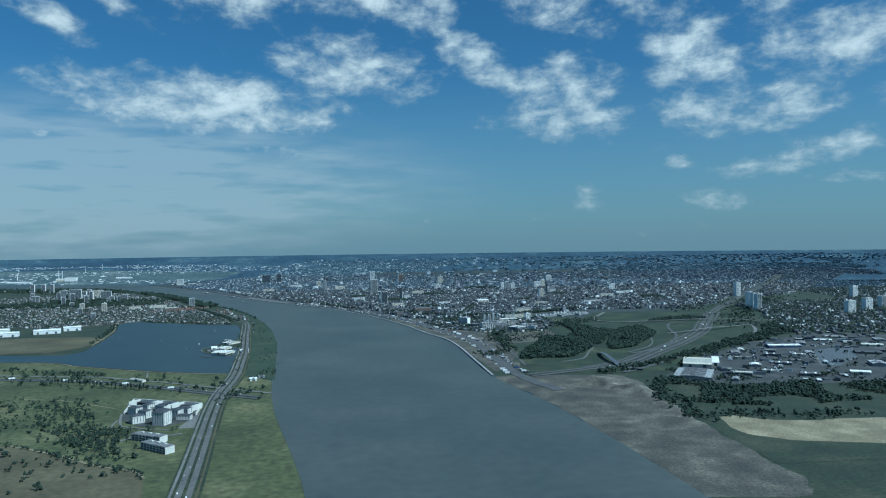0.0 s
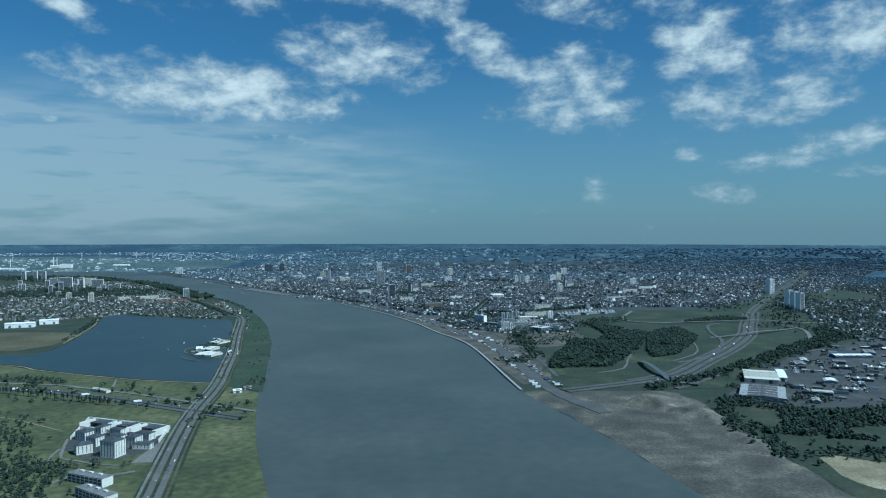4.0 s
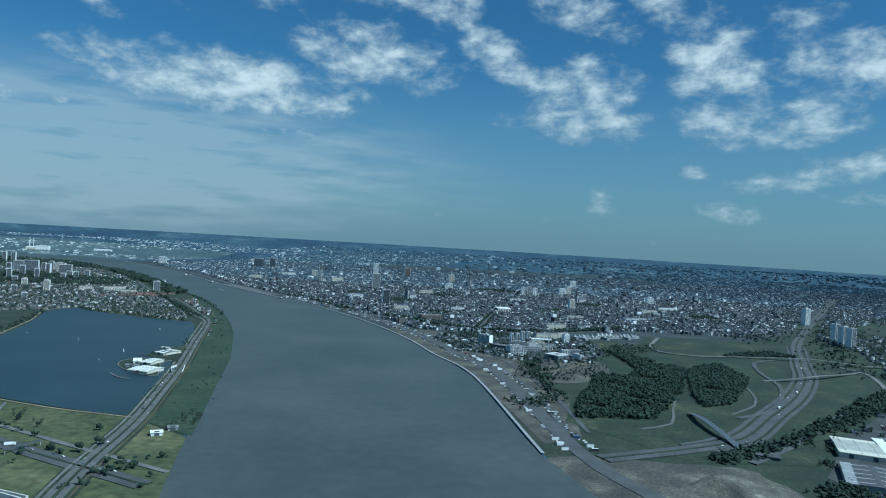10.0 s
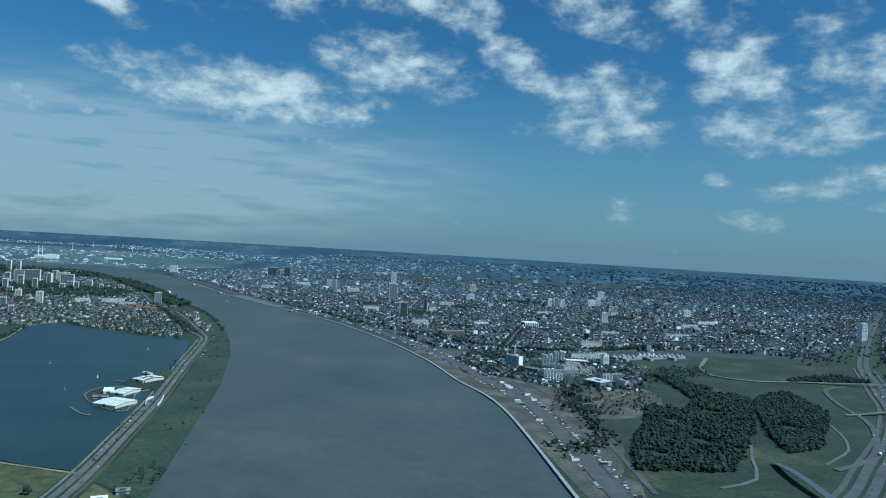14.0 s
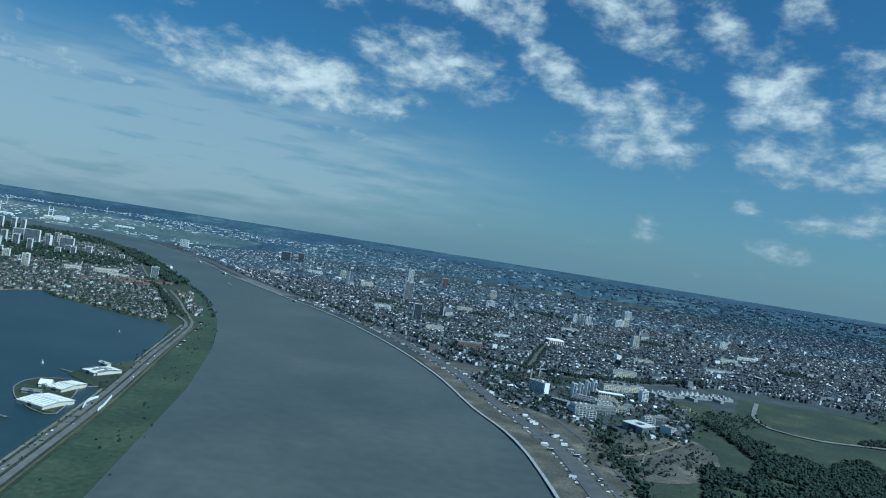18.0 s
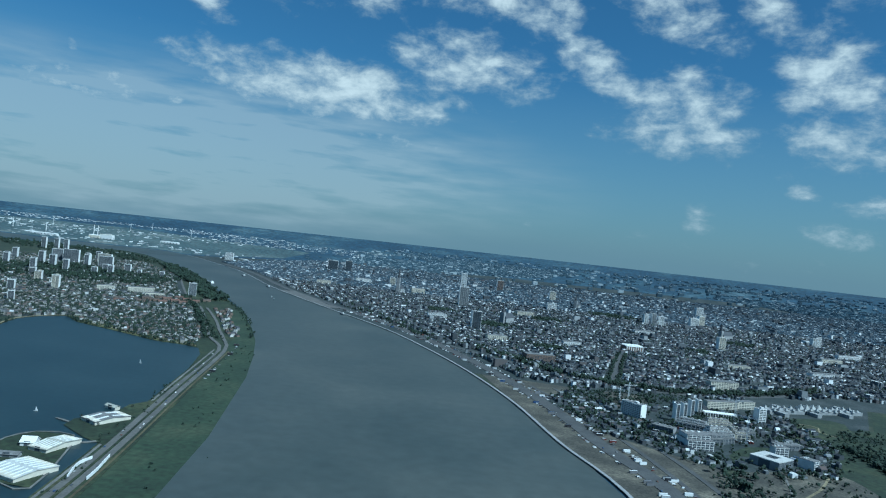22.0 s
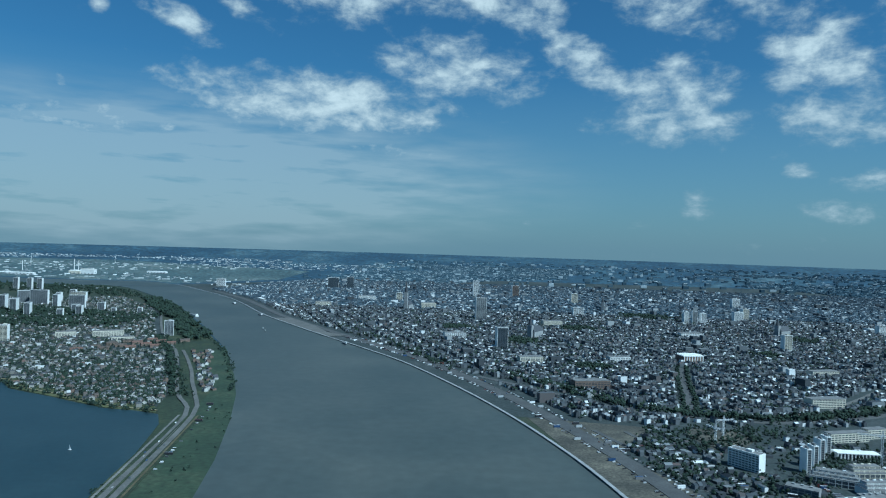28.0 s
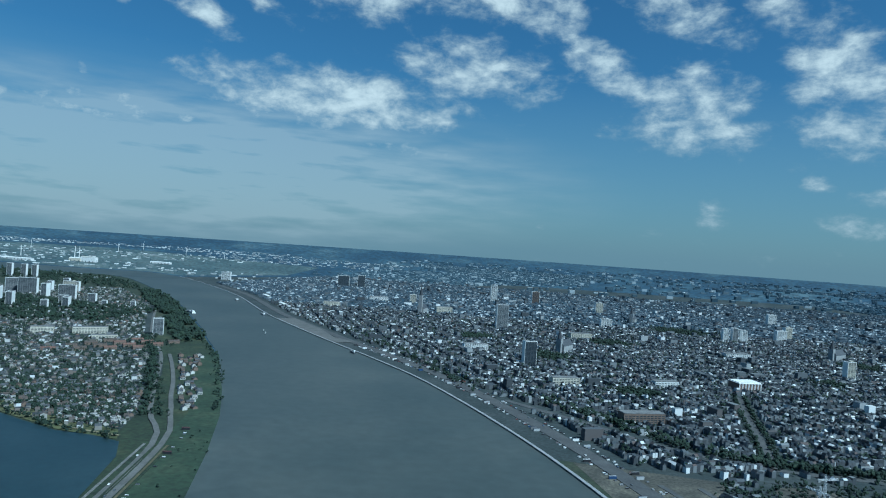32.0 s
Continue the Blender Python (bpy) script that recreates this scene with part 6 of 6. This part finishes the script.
v, f, sl = houses(fx, fy, np.full(n, .35) + fr.choice([0, 1.57], n), fr.uniform(8, 22, n), fr.uniform(6, 10, n), fr.uniform(7, 13, n), fr.uniform(1, 3, n), np.ones(n, bool))
tagged(new("midrise_blocks", mesh_from("midrise_blocks", warp(v), f[:1] + f[2:3], [M_WALLS, M_WALLS, M_FLATROOF], [0, 2])), "taller flat-roofed blocks among the terraces", "buildings", kind="stuff")


# ---- single trees near the dyke and the meadow ----


def tree_kind(h, slim, seed):
    r = random.Random(seed)
    bm = bmesh.new()
    bmesh.ops.create_cone(bm, cap_ends=True, segments=7, radius1=h * .035, radius2=h * .012, depth=h * .7, matrix=Matrix.Translation((0, 0, h * .35)))
    for k in range(5):
        a = k * 72 + r.uniform(-20, 20)
        bmesh.ops.create_cone(bm, cap_ends=True, segments=5, radius1=h * .013, radius2=h * .004, depth=h * .3, matrix=pose(0, 0, h * (.3 + .06 * k), 0, 0, a) @ pose(0, 0, 0, 0, 48, 0) @ Matrix.Translation((0, 0, h * .15)))
    trunk = bpy.data.meshes.new("trunk")
    bm.to_mesh(trunk)
    bm.free()
    trunk.materials.append(M_BARK)
    nr = np.random.default_rng(seed)
    n = 34
    pts = nr.normal(0, 1, (n, 3))
    pts /= np.linalg.norm(pts, axis=1)[:, None]
    pts *= nr.uniform(.25, 1, (n, 1)) ** .6
    ctr = np.column_stack([pts[:, 0] * h * .26 * slim, pts[:, 1] * h * .26 * slim, h * .62 + pts[:, 2] * h * .36])
    base, tri = clumps(np.zeros((1, 2)), (1, 1), 3, 1)
    base = (base - base.mean(0))
    v = (ctr[:, None] + base[None] * h * .13 * nr.uniform(.6, 1.5, (n, 1, 1)) * nr.uniform(.7, 1.3, (n, len(base), 1))).reshape(-1, 3)
    f = (np.arange(n)[:, None, None] * len(base) + tri[None]).reshape(-1, 3)
    return trunk, mesh_from("crown", v, [f], [M_LEAF])


TREES = [tree_kind(11, 1.0, 1), tree_kind(9, 1.15, 2), tree_kind(16, .38, 3), tree_kind(7, 1.2, 4)]


def tree(x, y, k, s, label, group):
    b = thing("tree", x, y, (x * 37 + y * 11) % 360, label, "tree", group)
    part("trunk", TREES[k][0], M_BARK, b)
    part("crown", TREES[k][1], M_LEAF, b)
    b.scale *= s * .62


tr_ = random.Random(9)
for k in range(44):
    u = k / 43
    tree(-430 + u * 148 + tr_.uniform(-2, 2), 1004 - u * 72 + tr_.uniform(-2, 2), 2, tr_.uniform(.7, 1.05), "slim dark poplar in a row by the motorway", "poplar row")
for x, y in scatter_line([(-300, 1035), (-290, 1012), (-268, 1008)], 12, 4, 71):
    tree(x, y, 0, tr_.uniform(.7, 1.1), "broad green tree on the lakeside meadow", "meadow trees")
for x, y in scatter_line([(-165, 1015), (-150, 1030), (-160, 1050)], 16, 7, 72):
    tree(x, y, 1, tr_.uniform(.8, 1.3), "broad dark tree beside the dyke road", "dyke corner trees")
for x, y in scatter(LANDING, 9, 73):
    tree(x, y, 3, tr_.uniform(.6, 1), "small round tree on the landing", "landing trees")
for x, y in scatter([(-285, 765), (-200, 750), (-190, 700), (-300, 700)], 22, 74):
    tree(x, y, 1, tr_.uniform(.6, 1.1), "bushy tree beside the white estate", "estate trees")
for x, y in scatter([(-480, 800), (-300, 800), (-310, 900), (-520, 930)], 26, 75):
    tree(x, y, 3, tr_.uniform(.6, 1.2), "low bushy tree on the meadow", "meadow trees")

# ---- cars ----
CAR_PAINT = [M_WHITE, M_DARKC, M_GREYC, M_ROOFRED, M_BLUE, M_DARKC]


def car_body_bm(ln, w, h):
    bm = bmesh.new()
    side = [(-ln / 2, .35), (-ln / 2, .85), (-ln * .22, .95), (-ln * .12, h), (ln * .26, h), (ln * .42, .95), (ln / 2, .9), (ln / 2, .35)]
    e = [[bm.verts.new((sx * w / 2 * (.86 if z > 1 else 1), y, z)) for y, z in side] for sx in (-1, 1)]
    for i in range(8):
        j = (i + 1) % 8
        bm.faces.new((e[0][i], e[0][j], e[1][j], e[1][i]))
    bm.faces.new(e[0][::-1]), bm.faces.new(e[1])
    bmesh.ops.recalc_face_normals(bm, faces=bm.faces[:])
    return bm


CAR_MESH = []
for m in CAR_PAINT:
    me = bpy.data.meshes.new("body")
    bm = car_body_bm(4.4, 1.8, 1.45)
    bm.to_mesh(me)
    bm.free()
    me.materials.append(m)
    CAR_MESH.append(me)
wheel_me = bpy.data.meshes.new("wheel")
bm = bmesh.new()
bmesh.ops.create_cone(bm, cap_ends=True, segments=10, radius1=.33, radius2=.33, depth=.22, matrix=pose(0, 0, 0, 0, 90, 0))
bm.to_mesh(wheel_me)
bm.free()
wheel_me.materials.append(M_TYRE)
CAR_NAMES = ["white car on the road", "black car on the road", "silver grey car on the road", "red car on the road", "blue car on the road", "dark car on the road"]


def car(x, y, ang, k, z):
    b = thing("car", x, y, ang, CAR_NAMES[k], "car", "cars on the roads", z)
    b.scale *= .58
    part("body", CAR_MESH[k], None, b)
    box_part("windscreen_band", 1.62, 2.0, 1.0, 1.36, M_GLASS, b, 0, .3)
    for sx in (-.85, .85):
        for sy in (-1.35, 1.4):
            part("wheel", wheel_me, None, b).location = (sx, sy, .33)


def traffic(line, lanes, count, seed, z):
    r = random.Random(seed)
    p = smooth(line, 10)
    t = np.gradient(p, axis=0)
    for i in sorted(r.sample(range(2, len(p) - 2), min(count, len(p) - 4))):
        u = t[i] / np.hypot(*t[i])
        off = r.choice(lanes)
        car(p[i][0] + u[1] * off, p[i][1] - u[0] * off, math.degrees(math.atan2(u[1], u[0])) - 90 + (180 if off < 0 else 0), r.choice([0, 0, 1, 2, 2, 3, 4, 5, 5]), z)


traffic(SPIT_ROAD[:-1], [-4.6, -2.5, 2.5, 4.6], 80, 1, 0.8)
traffic(MOTOR_W[1:], [-6, -3, 3, 6], 34, 2, 0.5)
traffic(MOTOR_E[1:9], [-7.4, -4, 4, 7.4], 44, 3, 0.7)
traffic(LOOP, [-2, 2], 5, 4, 0.8)
traffic(BRANCH_W[1:5], [-1.4, 1.4], 9, 5, 0.7)
traffic(QUAY[2:9], [-8, -4, 4, 8], 50, 6, 0.3)
pk = random.Random(77)
lines = [[(631, 1136), (534, 931)], [(618, 1066), (532, 919)], [(658, 1106), (636, 1056)], [(600, 1110), (520, 960)], [(560, 1110), (520, 1030)], [(690, 1110), (640, 1010)], [(560, 960), (500, 930)], [(620, 1000), (560, 920)], [(480, 960), (470, 905)], [(790, 1180), (720, 1140)]]
vx, vy, va = [], [], []
for (ax, ay), (bx, by) in lines:
    n = int(math.hypot(bx - ax, by - ay) / 1.6)
    for i in range(n):
        if pk.random() < .72:
            q = i / n
            vx.append(ax + (bx - ax) * q + pk.gauss(0, .4)), vy.append(ay + (by - ay) * q + pk.gauss(0, .4)), va.append(math.atan2(by - ay, bx - ax) + math.pi / 2 * pk.choice((1, 1, 1, 0)))
for (ax, ay), (bx, by) in [[(204, 1476), (232, 1530)], [(236, 1530), (236, 1578)], [(245, 1588), (300, 1609)], [(305, 1470), (330, 1500)], [(190, 1500), (212, 1560)], [(180, 1520), (165, 1600)], [(262, 1530), (300, 1535)], [(120, 1650), (150, 1560)], [(140, 1655), (175, 1560)]]:
    n = int(math.hypot(bx - ax, by - ay) / 1.5)
    for i in range(n):
        if pk.random() < .75:
            q = i / n
            vx.append(ax + (bx - ax) * q), vy.append(ay + (by - ay) * q), va.append(math.atan2(by - ay, bx - ax) + math.pi / 2)
for line, off in ((QUAY[1:9], 11), (QUAY[1:9], -11), (QUAY[1:6], 15), (SPIT_ROAD[-3:], 14)):
    p = smooth(line, 1.7)
    g = np.gradient(p, axis=0)
    for i in range(len(p)):
        if pk.random() < (.22 if abs(off) < 12 else .12):
            u = g[i] / np.hypot(*g[i])
            vx.append(p[i][0] + u[1] * off), vy.append(p[i][1] - u[0] * off), va.append(math.atan2(u[1], u[0]) + math.pi / 2)
n = len(vx)
big = np.array([pk.random() < .16 for _ in vx])
v, f, sl = houses(np.array(vx), np.array(vy), np.array(va), np.where(big, 6.5, 2.5), np.where(big, 1.5, 1.05), np.where(big, 2.2, .8), np.full(n, .2), np.ones(n, bool))
tagged(new("parked_vehicles", mesh_from("parked_vehicles", v, f[:1] + f[2:3], [M_VEHICLE, M_VEHICLE, M_VEHICLE], [0, 2])), "rows of parked cars and lorries in yards and streets", "vehicles", kind="stuff")
wb = scatter(WORKS, 700, 91)
keep_w = np.ones(len(wb), bool)
for x, y, w, d in WORK_SHEDS + [(457, 1004, 60, 50), (416, 934, 50, 46), (655, 1134, 60, 26), (492, 1012, 20, 60), (715, 1050, 110, 110)]:
    keep_w &= np.hypot(wb[:, 0] - x, wb[:, 1] - y) > max(w, d) * .55 + 5
for (ax, ay), (bx, by) in lines:
    keep_w &= line_dist([(ax, ay), (bx, by)], wb[:, 0], wb[:, 1]) > 5
wb = wb[keep_w][:150]
n = len(wb)
wr = np.random.default_rng(92)
v, f, sl = houses(wb[:, 0], wb[:, 1], np.full(n, -.45) + wr.choice([0, 1.57], n) + wr.normal(0, .05, n), wr.uniform(5, 15, n), wr.uniform(3, 7, n), wr.uniform(1.6, 4, n), wr.uniform(.5, 1.2, n), wr.random(n) < .7)
tagged(new("works_outbuildings", mesh_from("works_outbuildings", v, f, [M_WALLS, M_ROOFS, M_FLATROOF], sl)), "small workshops and containers across the works yards", "outbuildings", kind="stuff")
LOT = [(696, 1102), (790, 1136), (720, 1030), (651, 969), (624, 967)]
sheet("storage_lot", LOT, 0.04, M_DARKC)
for k in range(11):
    u = k / 10
    ribbon("lot_lane", [(696 + 94 * u, 1102 + 34 * u), (624 + 66 * u, 967 + 34 * u)], .9, 0.1, M_PAVE)
ribbon("lot_edge", [(696, 1102), (624, 967), (651, 969), (720, 1030)], 1.6, 0.12, M_PAVE)


def lorry(x, y, ang, z=0.5):
    b = thing("lorry", x, y, ang, "white lorry with a long box trailer", "lorry", "lorries", z)
    b.scale *= .62
    box_part("trailer", 2.5, 10, 1.0, 3.8, M_ROOFWHITE, b, 0, -1.5)
    box_part("cab", 2.4, 2.2, .5, 3.2, M_WHITE, b, 0, 5)
    for sy in (-5, -3.8, 3.2, 5):
        for sx in (-1.1, 1.1):
            part("wheel", wheel_me, None, b).location = (sx, sy, .33)


for x, y in [(-262, 944), (-330, 982), (-420, 1018), (480, 1174), (560, 1268), (690, 1466), (-500, 1044)]:
    lorry(x, y, -60 if x < 0 else -40)


def footbridge():
    b = thing("footbridge", -249, 936, 62, "slim dark footbridge over the motorway", "bridge")
    box_part("deck", 30, 1.2, 3.2, 3.5, M_DARKC, b)
    for s in (-1, 1):
        box_part("railing", 30, .08, 3.5, 4.1, M_DARKC, b, 0, s * .6)
        box_part("support", .5, .9, -.5, 3.2, M_GREYC, b, s * 14)


footbridge()
